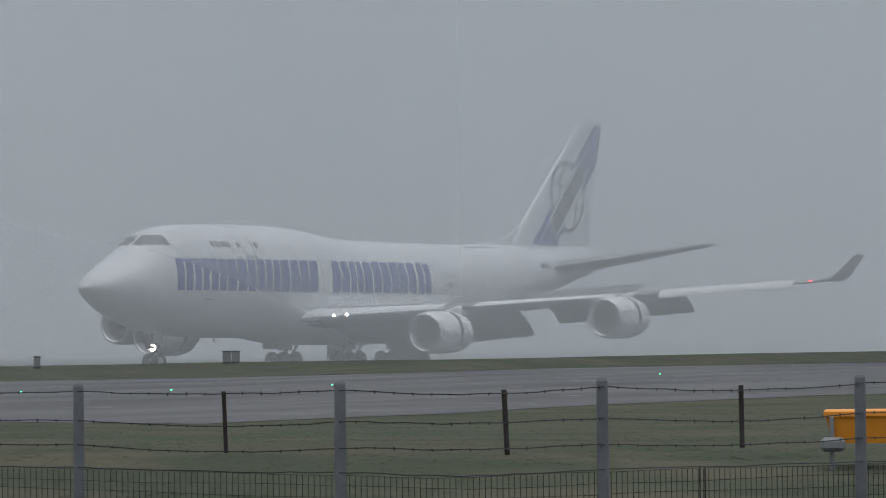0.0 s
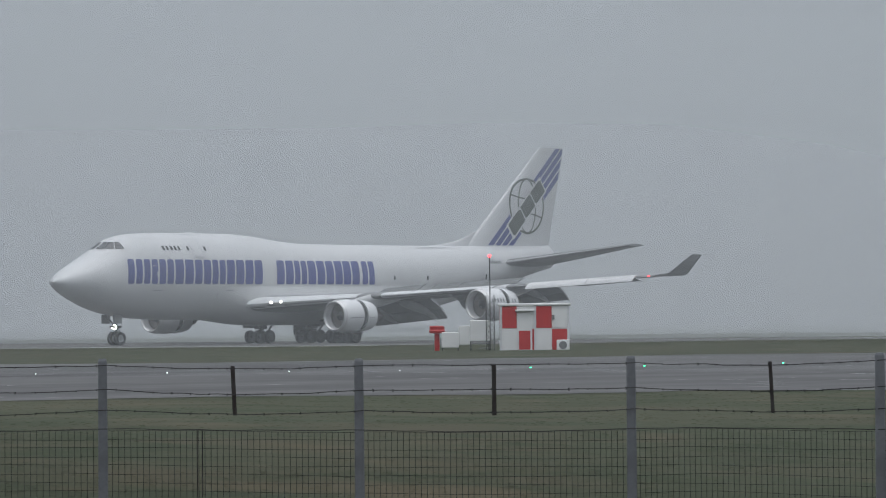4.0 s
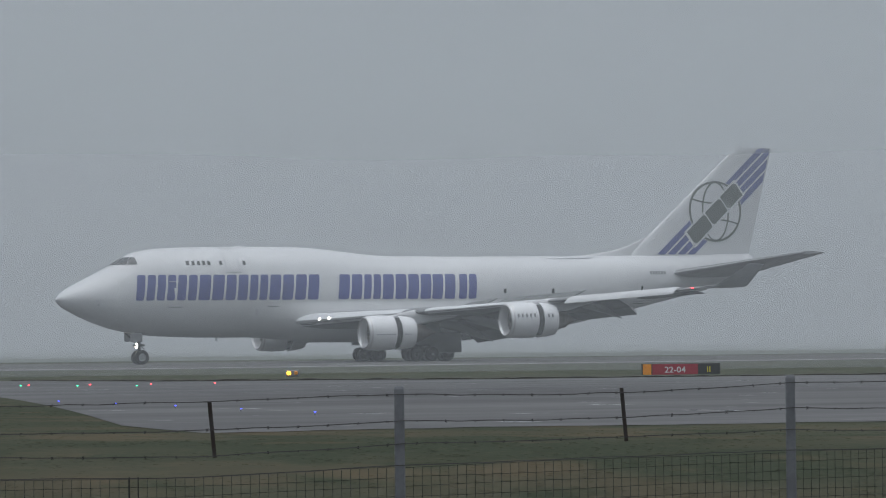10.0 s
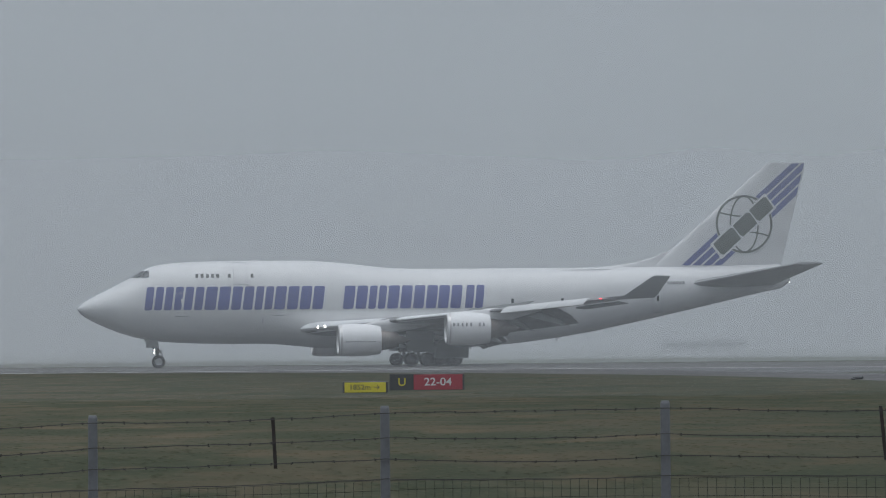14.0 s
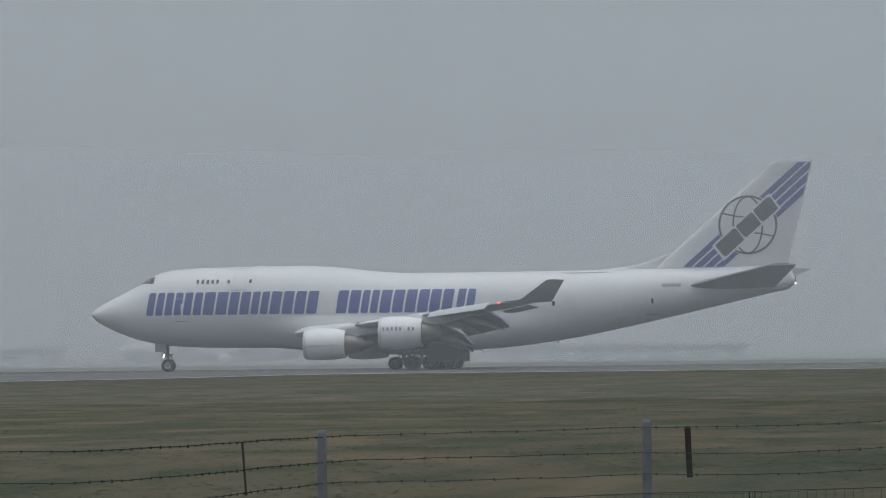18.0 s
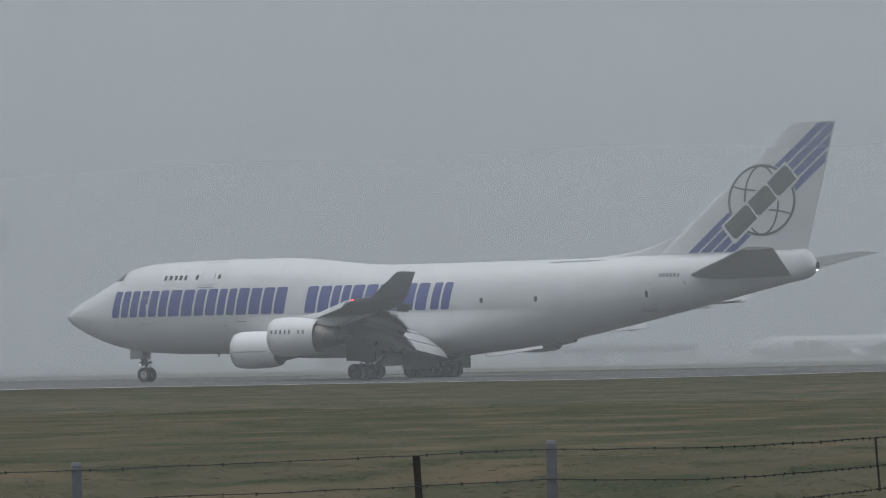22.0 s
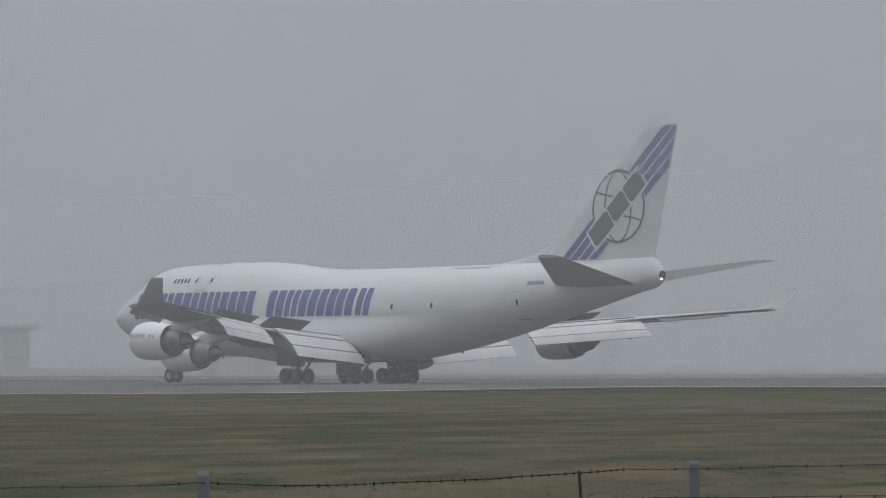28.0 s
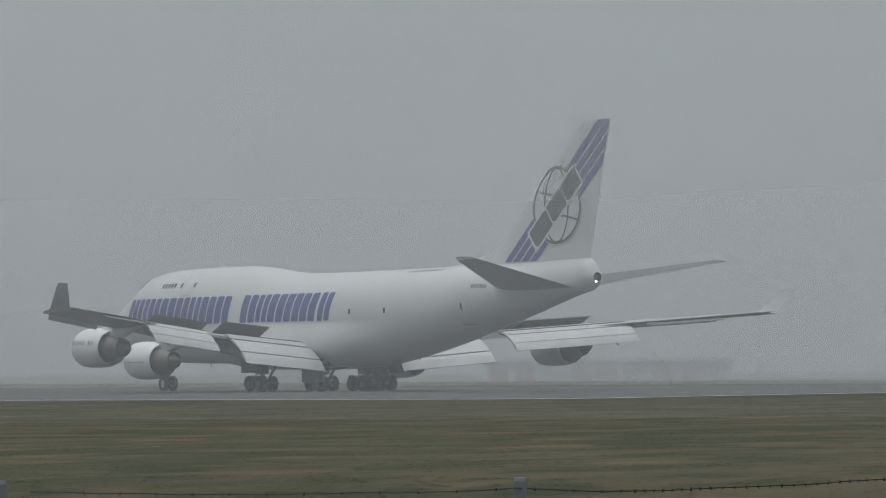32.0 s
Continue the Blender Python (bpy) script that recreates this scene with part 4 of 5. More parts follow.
def fin_shape(points, lift):
    """A flat plate laid on the port side of the fin."""
    bm = bmesh.new()
    bm.faces.new([bm.verts.new((x, 0, z)) for x, z in points])
    xs, zs = [p[0] for p in points], [p[1] for p in points]
    for x in np.arange(min(xs) + 0.4, max(xs), 0.5):
        bmesh.ops.bisect_plane(bm, geom=bm.verts[:] + bm.edges[:] + bm.faces[:], plane_co=(x, 0, 0), plane_no=(1, 0, 0))
    for z in np.arange(min(zs) + 0.4, max(zs), 0.6):
        bmesh.ops.bisect_plane(bm, geom=bm.verts[:] + bm.edges[:] + bm.faces[:], plane_co=(0, 0, z), plane_no=(0, 0, 1))
    for v in bm.verts:
        v.co.y = -fin_half(v.co.x, v.co.z) - lift
    return bm


def clip_polygon(poly, a, b):
    """The part of a polygon to the left of the line from a to b."""
    out = []
    side = lambda p: (b[0] - a[0]) * (p[1] - a[1]) - (b[1] - a[1]) * (p[0] - a[0])
    for p, q in zip(poly, poly[1:] + poly[:1]):
        sp, sq = side(p), side(q)
        if sp >= 0:
            out.append(p)
        if sp * sq < 0:
            t = sp / (sp - sq)
            out.append((p[0] + t * (q[0] - p[0]), p[1] + t * (q[1] - p[1])))
    return out


SLOPE = math.atan2(560, 628)
ux, uz = math.cos(SLOPE), math.sin(SLOPE)
for k in range(4):
    off = 0.78 * k
    for d0, d1 in ((-1.5, 18.0),):
        p0 = (57.75 + off * 1.335, 9.3)
        wx = 0.80
        poly = [(p0[0] + d0 * ux, p0[1] + d0 * uz), (p0[0] + wx + d0 * ux, p0[1] + d0 * uz), (p0[0] + wx + d1 * ux, p0[1] + d1 * uz), (p0[0] + d1 * ux, p0[1] + d1 * uz)]
        # keep inside the fin: above the hull, below the tip, ahead of the trailing edge
        poly = clip_polygon(poly, (50, 9.42), (80, 9.42))
        poly = clip_polygon(poly, (80, 19.22), (50, 19.22)) if poly else poly
        te = lambda z: 67.45 + (z - 8.9) / 10.4 * 2.7
        poly = clip_polygon(poly, (te(5), 5), (te(25), 25)) if poly else poly
        if len(poly) > 2:
            jet_part("fin_stripe", fin_shape(poly, 0.03), NAVY, "slanting navy fin stripe")


def arc_band(cx, cz, rx, rz, a0, a1, w, n=40):
    outer = [(cx + rx * math.cos(a), cz + rz * math.sin(a)) for a in (radians(a0 + (a1 - a0) * i / n) for i in range(n + 1))]
    inner = [(cx + (rx - w) * math.cos(a), cz + (rz - w) * math.sin(a)) for a in (radians(a0 + (a1 - a0) * i / n) for i in range(n + 1))]
    bm = bmesh.new()
    va, vb = ([bm.verts.new((x, -fin_half(x, z) - 0.055, z)) for x, z in row] for row in (outer, inner))
    for i in range(n):
        bm.faces.new((va[i], va[i + 1], vb[i + 1], vb[i]))
    return bm


GX, GZ = 64.1, 13.36
jet_part("fin_disc", fin_shape([(GX + 2.86 * math.cos(2 * math.pi * i / 40), GZ + 2.86 * math.sin(2 * math.pi * i / 40)) for i in range(40)], 0.042), WHITE)
jet_part("fin_ring", arc_band(GX, GZ, 2.8, 2.8, 0, 360, 0.20, 64), OLIVE, "dark ring on the fin")
jet_part("fin_arc", arc_band(GX, GZ, 1.45, 2.75, 0, 360, 0.15, 48), OLIVE, "dark arc on the fin")
for z0, z1 in ((0.75, 1.15), (-0.75, -1.15)):
    bm = bmesh.new()
    w = math.sqrt(2.7 ** 2 - z1 ** 2)
    up, dn = [], []
    for i in range(21):
        x = -w + 2 * w * i / 20
        z = z0 + (z1 - z0) * (x / w) ** 2
        up.append(bm.verts.new((GX + x, -fin_half(GX + x, GZ + z) - 0.055, GZ + z + 0.07)))
        dn.append(bm.verts.new((GX + x, -fin_half(GX + x, GZ + z) - 0.055, GZ + z - 0.07)))
    for i in range(20):
        bm.faces.new((up[i], up[i + 1], dn[i + 1], dn[i]))
    jet_part("fin_arc", bm, OLIVE, "dark arc on the fin")
# a slanting badge of three plain dark blocks on a white ground
bx, bz, tilt_ = 64.05, 13.2, radians(42)
local = lambda u, v: (bx + u * math.cos(tilt_) - v * math.sin(tilt_) * 0.85, bz + u * math.sin(tilt_) + v * math.cos(tilt_))
jet_part("badge_ground", fin_shape([local(-3.75, -0.98), (local(3.6, -0.98)), local(3.6, 1.0), local(-3.75, 1.0)], 0.068), WHITE)
for u0, u1 in ((-3.5, -1.0), (-0.85, 1.2), (1.35, 3.4)):
    jet_part("badge_block", fin_shape([local(u0 + 0.25, -0.78), local(u1, -0.78), local(u1 + 0.05, 0.55), local(u1 - 0.2, 0.8), local(u0, 0.8), local(u0, -0.5)], 0.082), OLIVE, "plain dark badge block")


# engines, each with a reverser sleeve that slides shut
sleeves = []


def engine(y, x0, zc, label_bars):
    ob = part("engine", spin(bmesh.new(), ((0.10, 1.16), (0.0, 1.25), (0.06, 1.36), (0.5, 1.46), (1.5, 1.50), (2.5, 1.46), (2.5, 1.30), (1.0, 1.18), (0.1, 1.16)), 40), NACELLE, jet, "white engine nacelle", 45)
    ob.matrix_basis = pose(x0 - OFF, y, zc)
    part("intake_lip", spin(bmesh.new(), ((0.16, 1.15), (0.02, 1.20), (-0.02, 1.26), (0.04, 1.345), (0.30, 1.425), (0.31, 1.418)), 40), METAL, ob, "bright metal intake lip", 45)
    bm = bmesh.new()
    spin(bm, ((0.9, 1.17), (0.92, 0.5), (0.55, 0.22), (0.35, 0.02)), 28)
    part("fan", bm, DARK, ob, "dark engine fan", 30)
    bm = bmesh.new()
    for i in range(22):
        a = 2 * math.pi * i / 22
        box(bm, 0.80, 0.86, -0.10, 0.10, 0.40, 1.14, Matrix.Rotation(a, 4, "X"))
    part("fan_blades", bm, HOT_METAL, ob, "ring of fan blades")
    part("cascade", spin(bmesh.new(), ((2.4, 1.30), (2.6, 1.31), (3.1, 1.28), (3.3, 1.2)), 32), DARK, ob, "dark reverser opening", 45)
    sl = part("reverser_sleeve", spin(bmesh.new(), ((2.52, 1.32), (2.5, 1.45), (2.6, 1.46), (3.3, 1.39), (3.92, 1.27), (3.93, 1.22), (2.6, 1.30)), 40), NACELLE, ob, "white sliding reverser sleeve", 45)
    sleeves.append(sl)
    part("core_cowl", spin(bmesh.new(), ((2.6, 1.1), (3.9, 0.98), (4.6, 0.86), (5.6, 0.66), (5.62, 0.58), (4.4, 0.6)), 32), HOT_METAL, ob, "tapered bare metal core cowl", 45)
    part("exhaust_cone", spin(bmesh.new(), ((4.4, 0.55), (5.5, 0.48), (6.2, 0.30), (6.75, 0.03)), 24), HOT_METAL, ob, "dark exhaust cone", 45)
    # bars that stand for the small print on the outer side
    n, w, h, z = label_bars
    for i in range(n):
        bm = bmesh.new()
        u0 = 0.55 + 2.9 * i / n if n > 8 else 0.45 + 3.1 * i / 8
        r = 1.515
        a0, a1 = math.asin((z - h / 2) / r), math.asin((z + h / 2) / r)
        home = ob if u0 + w < 2.48 else sl
        vs = [bm.verts.new((u, -(1.52 - (0.0 if u < 2.5 else (u - 2.5) * 0.10)) * math.cos(a), (1.52 - (0.0 if u < 2.5 else (u - 2.5) * 0.10)) * math.sin(a)))
              for u, a in ((u0, a0), (u0 + w, a0), (u0 + w, a1), (u0, a1))]
        bm.faces.new(vs)
        if u0 + w < 2.48 or u0 > 2.52:
            part("mark_bar", bm, LINE, home, "small dark mark on the cowl")
        else:
            bm.free()
    # pylon up to the wing
    bm = bmesh.new()
    up = WZ(y) - zc
    back = LE(y) - x0
    rings = []
    for z, a, b, w in ((0.75, 1.5, 5.8, 0.20), (1.30, 1.7, back + 4.0, 0.22), (up - 0.05, back - 1.2, back + 5.0, 0.20), (up + 0.2, back + 0.2, back + 4.4, 0.12)):
        rings.append([(a, 0, z), (a + 0.7, -w, z), (b - 0.8, -w, z), (b, 0, z), (b - 0.8, w, z), (a + 0.7, w, z)])
    loft(bm, rings)
    part("pylon", bm, WHITE, ob, "white engine pylon", 40)


for s in (-1, 1):
    engine(s * 11.75, 23.4, 2.47, (11, 0.15, 0.12, -0.15) if s < 0 else (0, 0, 0.1, 0))
    engine(s * 21.1, 32.15, 3.38, (8, 0.17, 0.32, 0.38) if s < 0 else (0, 0, 0.1, 0))


# undercarriage
def wheel(name, r, w, parent, at):
    bm = bmesh.new()
    spin(bm, ((-w / 2 * 0.7, r * 0.55), (-w / 2, r * 0.72), (-w / 2 * 0.95, r * 0.92), (-w / 2 * 0.6, r), (w / 2 * 0.6, r), (w / 2 * 0.95, r * 0.92), (w / 2, r * 0.72), (w / 2 * 0.7, r * 0.55)), 28, "y")
    t = part(name, bm, TYRE, parent, "black rubber aircraft tyre", 40)
    t.matrix_basis = Matrix.Translation(at)
    bm = bmesh.new()
    spin(bm, ((-w / 2 * 0.62, 0.02), (-w / 2 * 0.62, r * 0.25), (-w / 2 * 0.4, r * 0.3), (-w / 2 * 0.6, r * 0.56), (w / 2 * 0.6, r * 0.56), (w / 2 * 0.4, r * 0.3), (w / 2 * 0.62, r * 0.25), (w / 2 * 0.62, 0.02)), 20, "y")
    part("rim", bm, FAIRING if name == "nose_wheel" else RIM, t, "grey wheel rim", 40)
    return t


bm = bmesh.new()
tube(bm, (7.65, 0, 0.62), (7.45, 0, 3.0), 0.13, 0.17, 12)
tube(bm, (7.65, -0.52, 0.62), (7.65, 0.52, 0.62), 0.09, n=10)
tube(bm, (7.55, 0, 1.55), (6.3, 0, 2.75), 0.07)
tube(bm, (7.75, 0, 0.9), (8.05, 0, 1.3), 0.05), tube(bm, (8.05, 0, 1.3), (7.6, 0, 1.7), 0.05)
box(bm, 7.1, 8.0, -0.35, 0.35, 1.55, 1.75, bevel=0.04)
nose_gear = jet_part("nose_gear", bm, STRUT, "grey nose gear strut", 40)
for y in (-0.42, 0.42):
    wheel("nose_wheel", 0.62, 0.40, nose_gear, (7.65 - OFF, y, 0.62))
for y, r in ((-0.16, 0.23), (0.18, 0.10)):
    bm = bmesh.new()
    spin(bm, ((7.22, 0.01), (7.23, r * 0.5), (7.27, r), (7.28, 0.01)), 16, at=(0, y, 1.62))
    lens = jet_part("taxi_lamp", bm, NOSE_LAMP, "lit lamp on the nose gear")
    bm = bmesh.new()
    spin(bm, ((7.28, r + 0.01), (7.29, r + 0.015), (7.37, r), (7.42, 0.06), (7.43, 0.01)), 16, at=(0, y, 1.62))
    part("lamp_housing", at_station(bm), STRUT, lens)
for y in (-0.75, 0.75):
    bm = bmesh.new()
    box(bm, 6.5, 7.6, y - 0.03, y + 0.03, 1.95, 2.75, bevel=0.02)
    jet_part("gear_door", bm, FAIRING, "open nose gear door")

for x, y, top, tilt_in in ((31.7, -5.5, 3.6, -0.5), (31.7, 5.5, 3.6, 0.5), (34.9, -1.95, 2.9, 0), (34.9, 1.95, 2.9, 0)):
    bm = bmesh.new()
    tube(bm, (x, y, 0.62), (x, y - tilt_in, top), 0.17, 0.21, 12)
    tube(bm, (x - 0.74, y, 0.62), (x + 0.74, y, 0.62), 0.14, n=10)
    for dx in (-0.74, 0.74):
        tube(bm, (x + dx, y - 0.75, 0.62), (x + dx, y + 0.75, 0.62), 0.10, n=10)
    tube(bm, (x, y, 1.5), (x - 1.9, y, 2.3), 0.08), tube(bm, (x, y, 1.6), (x, y + (2.0 if y < 0 else -2.0), 3.2), 0.10)
    tube(bm, (x + 0.2, y, 1.0), (x + 0.65, y, 1.5), 0.06), tube(bm, (x + 0.65, y, 1.5), (x + 0.15, y, 2.1), 0.06)
    gear = jet_part("main_gear", bm, STRUT, "grey four-wheel main gear leg", 40)
    for dx in (-0.74, 0.74):
        for dy in (-0.56, 0.56):
            wheel("main_wheel", 0.62, 0.46, gear, (x + dx - OFF, y + dy, 0.62))
    bm = bmesh.new()
    d = -1 if y < 0 else 1
    low = 1.45 if abs(y) > 3 else 0.72
    # door enlarged and darkened, also standing for the shadow massed round the gear
    box(bm, x - 1.3, x + (1.3 if abs(y) > 3 else 1.9), y + d * 1.0 - 0.04, y + d * 1.0 + 0.04, low, top - 0.3, bevel=0.03)
    jet_part("gear_door", bm, SPOILER, "open main gear door, darkened for the shadow round the gear")
    bm = bmesh.new()
    tube(bm, (x + 0.5, y - d * 0.3, 0.9), (x + 2.1, y - d * 0.3, 2.4), 0.10, 0.12), tube(bm, (x + 1.1, y + d * 0.4, 0.85), (x - 0.2, y + d * 0.4, 2.3), 0.08)
    tube(bm, (x - 0.5, y - 0.4, 1.0), (x + 0.1, y + 0.4, 2.3), 0.07), box(bm, x - 0.55, x + 0.75, y - 0.30, y + 0.30, 1.35, 2.25, bevel=0.08)
    part("brace", at_station(bm), STRUT, gear, "dark struts and actuators over the wheels", 40)
    if abs(y) < 3:
        bm = bmesh.new()
        box(bm, x + 1.45, x + 3.6, y - 0.55, y + 0.55, 1.5, 1.6, Matrix.Translation((x, y, 0)) @ Matrix.Rotation(radians(-6), 4, "Y") @ Matrix.Translation((-x, -y, 0)), 0.03)
        tube(bm, (x + 1.7, y, 1.55), (x + 1.7, y, 2.6), 0.05)
        jet_part("aft_gear_door", bm, SPOILER, "dark gear door hanging behind the wheels")

# solid dark boxes stand for the shaded open wheel wells
for y in (-1.95, 1.95):
    bm = bmesh.new()
    box(bm, 31.6, 37.0, y - 0.95, y + 0.95, 2.02, 2.3, bevel=0.08)
    jet_part("well_shade", bm, DARK, "dark box standing for the shade of the open wheel well")

# ---- perimeter fence ----
FENCE_Y = 23.6
# each post: its place along the fence, and the height of its top
POST_TOPS = ((48.1, 1.187), (45.02, 1.187), (41.68, 1.195), (38.6, 1.191), (35.52, 1.178), (32.39, 1.173), (29.33, 1.155), (26.11, 1.147), (23.21, 1.159), (20.09, 1.138), (17, 1.15), (13.71, 1.135),
             (10.54, 1.098), (7.38, 1.044), (4.34, 1.006), (2.22, 0.976), (0.02, 0.926), (-2.11, 0.877), (-4.6, 0.83), (-7.4, 0.862), (-10.68, 0.76), (-13.95, 0.832), (-17.3, 0.80))
POSTS = [p[0] for p in POST_TOPS]
DROPPERS = (43.39, 40.46, 37.2, 34.47, 31.01, 27.66, 24.64, 21.71, 18.58, 15.5, 12.29, 9.1, 5.93, 1.37, -1.8, -5.19, -8.3, -11.5)
fence_top = lambda x: float(np.interp(x, POSTS[::-1], [p[1] for p in POST_TOPS][::-1]))
fence = thing("perimeter_fence", "airfield fence of concrete posts, barbed wire and square mesh", "fence", Matrix.Identity(4))


def fence_point(x, drop, out=0.0):
    p = bend(x, FENCE_Y + out)
    return Vector((p.x, p.y, fence_top(x) - drop))


def fence_floor(x):
    return ground_height(bend(x, FENCE_Y).length) - 0.1


for x in POSTS:
    p = fence_point(x, 0)
    h = p.z - fence_floor(x)
    bm = bmesh.new()
    loft(bm, [[(sx * w, sy * w, z) for sx, sy in ((-1, -0.8), (-0.8, -1), (0.8, -1), (1, -0.8), (1, 0.8), (0.8, 1), (-0.8, 1), (-1, 0.8))]
              for z, w in ((-h, 0.043), (-0.02, 0.035), (0, 0.028))])
    ob = part("post", bm, CONCRETE, fence, "weathered concrete post")
    ob.matrix_basis = pose(p.x, p.y, p.z, 0, 0, -math.degrees(math.atan2(p.x, p.y)))
for x in DROPPERS:
    bm = bmesh.new()
    a, b = fence_point(x, 0.058, -0.03), fence_point(x + 0.035 * abs(math.sin(x * 5)), 0.445, -0.03)
    way = (fence_point(x + 0.1, 0) - fence_point(x - 0.1, 0)).normalized() * (0.0135 if x > 0 else 0.023)
    loft(bm, [[p - way, p + way, p + way + Vector((0, 0.012, 0)), p + Vector((0, 0.02, 0)), p - way + Vector((0, 0.012, 0))] for p in (a, b)])
    part("dropper", bm, STEEL, fence, "thin dark steel dropper")

random.seed(4)
for k, drop in enumerate((0.055, 0.245, 0.405, 0.555)):
    bm = bmesh.new()
    pts = []
    for a, b in zip(POSTS, POSTS[1:]):
        n = 14
        for i in range(n):
            u = i / n
            sag = (0.028 if k < 3 else 0.012) * 4 * u * (1 - u) * (0.7 + 0.6 * math.sin(a * 7 + k))
            pts.append(fence_point(a + (b - a) * u, drop + sag + random.uniform(-0.004, 0.004), -0.045))
    r = 0.0044
    loft(bm, [[p + Vector((0, 0, r)), p + Vector((0, -r, -r / 2)), p + Vector((0, r, -r / 2))] for p in pts])
    if k < 3:
        # barbs twisted on at every hand's width, and a few torn scraps
        for p, q in zip(pts, pts[1:]):
            m = max(1, int((q - p).length / 0.13))
            for j in range(m):
                c = p.lerp(q, (j + 0.5) / m)
                for sx in (-1, 1):
                    d = Vector((0.007 * sx * random.uniform(0.4, 1.4), 0, 0.0095 * random.uniform(0.5, 1.3)))
                    loft(bm, [[c - d + Vector((0.003, 0, 0)), c - d - Vector((0.003, 0, 0)), c - d + Vector((0, 0.004, 0))],
                              [c + d + Vector((0.003, 0, 0)), c + d - Vector((0.003, 0, 0)), c + d + Vector((0, 0.004, 0))]])
    part("barbed_wire" if k < 3 else "line_wire", bm, WIRE, fence, "rusty barbed wire strand" if k < 3 else "tight dark line wire")

for a, b in zip(POSTS, POSTS[1:]):
    bm = bmesh.new()
    r = 0.0017
    n = max(4, int((a - b) / 0.068))
    rows_z = [0.57 + 0.068 * i for i in range(24)]
    for i in range(n):
        x = a + (b - a) * (i + 0.5) / n
        t, u = fence_point(x, rows_z[0]), fence_point(x, rows_z[-1])
        vs = [bm.verts.new(p) for p in (t + Vector((-r, 0, 0)), t + Vector((r, 0, 0)), u + Vector((r, 0, 0)), u + Vector((-r, 0, 0)))]
        wd = [bm.verts.new(v.co + Vector((0, 0.004, 0))) for v in vs]
        bm.faces.new(vs), bm.faces.new((vs[1], wd[1], wd[2], vs[2])), bm.faces.new((vs[0], vs[3], wd[3], wd[0]))
    for z in rows_z:
        ps = [fence_point(a + (b - a) * i / 6, z + 0.006 * math.sin(a * 3 + z * 40 + i)) for i in range(7)]
        loft(bm, [[p + Vector((0, 0, r)), p - Vector((0, 0, r)), p + Vector((0, 0.004, 0))] for p in ps])
    part("mesh_panel", bm, MESH_WIRE, fence, "square wire mesh panel")
    # where two lengths of mesh are laced together
    if int(a * 10) % 3 == 0:
        bm = bmesh.new()
        for dx in (0.62, 0.64):
            x = a + (b - a) * dx
            t, u = fence_point(x, 0.56, -0.008), fence_point(x, 2.1, -0.008)
            loft(bm, [[p + Vector((-0.004, 0, 0)), p + Vector((0.004, 0, 0)), p + Vector((0, 0.008, 0))] for p in (t, u)])
        part("mesh_seam", bm, WIRE, fence, "laced mesh seam")


# ---- airfield signs ----
def sign(at, panels, height, lift=0.12, label="", group="airfield signs"):
    """A lit-box taxiway sign: (width, material, text, text material) from left to right, on short legs."""
    ob = thing("airfield_sign", label, "sign", at, group)
    total = sum(p[0] for p in panels)
    x = -total / 2
    bm = bmesh.new()
    box(bm, -total / 2 - 0.05, total / 2 + 0.05, 0.0, 0.22, lift - 0.04, lift + height + 0.04, bevel=0.02)
    part("sign_box", bm, SIGN_BLACK, ob, "dark sign housing")
    for w, mat, text, ink in panels:
        bm = bmesh.new()
        box(bm, x + 0.02, x + w - 0.02, -0.02, 0.01, lift, lift + height, bevel=0.005)
        face = part("sign_face", bm, mat, ob)
        if text:
            bm = lettering(text, height * 0.52)
            wide = max(v.co.x for v in bm.verts) - min(v.co.x for v in bm.verts)
            mid_x = (max(v.co.x for v in bm.verts) + min(v.co.x for v in bm.verts)) / 2
            k = min(1.1, w * 0.80 / wide)
            for v in bm.verts:
                v.co = Vector(((v.co.x - mid_x) * k + x + w / 2, -0.026, v.co.z + lift + height / 2))
            part("sign_text", bm, ink, ob)
        x += w
    for dx in (-total / 2 + 0.2, total / 2 - 0.2):
        bm = bmesh.new()
        tube(bm, (dx, 0.1, -0.05), (dx, 0.1, lift), 0.03)
        part("leg", bm, STRUT, ob)
    return ob


def at_bearing(deg, reach, z=0.0, extra=0):
    p = bearing(deg, reach)
    return pose(p.x, p.y, z, 0, 0, extra - math.degrees(math.atan2(p.x, p.y)))


sign(at_bearing(28.46, 158), ((0.40, ORANGE, "", None), (2.0, SIGN_RED, "22-04", SIGN_WHITE), (0.88, SIGN_BLACK, "II", SIGN_YELLOW)), 0.50, -0.05, "long red and black holding position sign beside the taxiway")
sign(at_bearing(6.15, 113), ((0.80, SIGN_BLACK, "U", SIGN_YELLOW), (1.80, SIGN_RED, "22-04", SIGN_WHITE)), 0.55, 0.0, "red and black holding position sign standing in grass")
sign(at_bearing(5.02, 107), ((1.45, SIGN_YELLOW, "1852m →", SIGN_BLACK),), 0.34, 0.0, "yellow distance sign standing in grass")


# ---- ground lamps ----
def ground_lamp(deg, reach, lamp, size=0.08, label="small lit taxiway lamp set in the ground", tall=0.06):
    ob = thing("ground_lamp", label, "lamp", at_bearing(deg, reach, 0.004 + taxi_height(deg, reach)), "taxiway lamps")
    bm = bmesh.new()
    spin(bm, ((0, size * 1.3), (tall * 0.5, size * 1.2), (tall * 0.6, size * 0.9)), 12, "z")
    part("housing", bm, GREY_BOX, ob)
    bm = bmesh.new()
    bmesh.ops.create_uvsphere(bm, u_segments=12, v_segments=6, radius=size, matrix=Matrix.Translation((0, 0, tall)) @ Matrix.Diagonal((1, 1, 0.55, 1)))
    part("lens", bm, lamp, ob, "glowing lens")


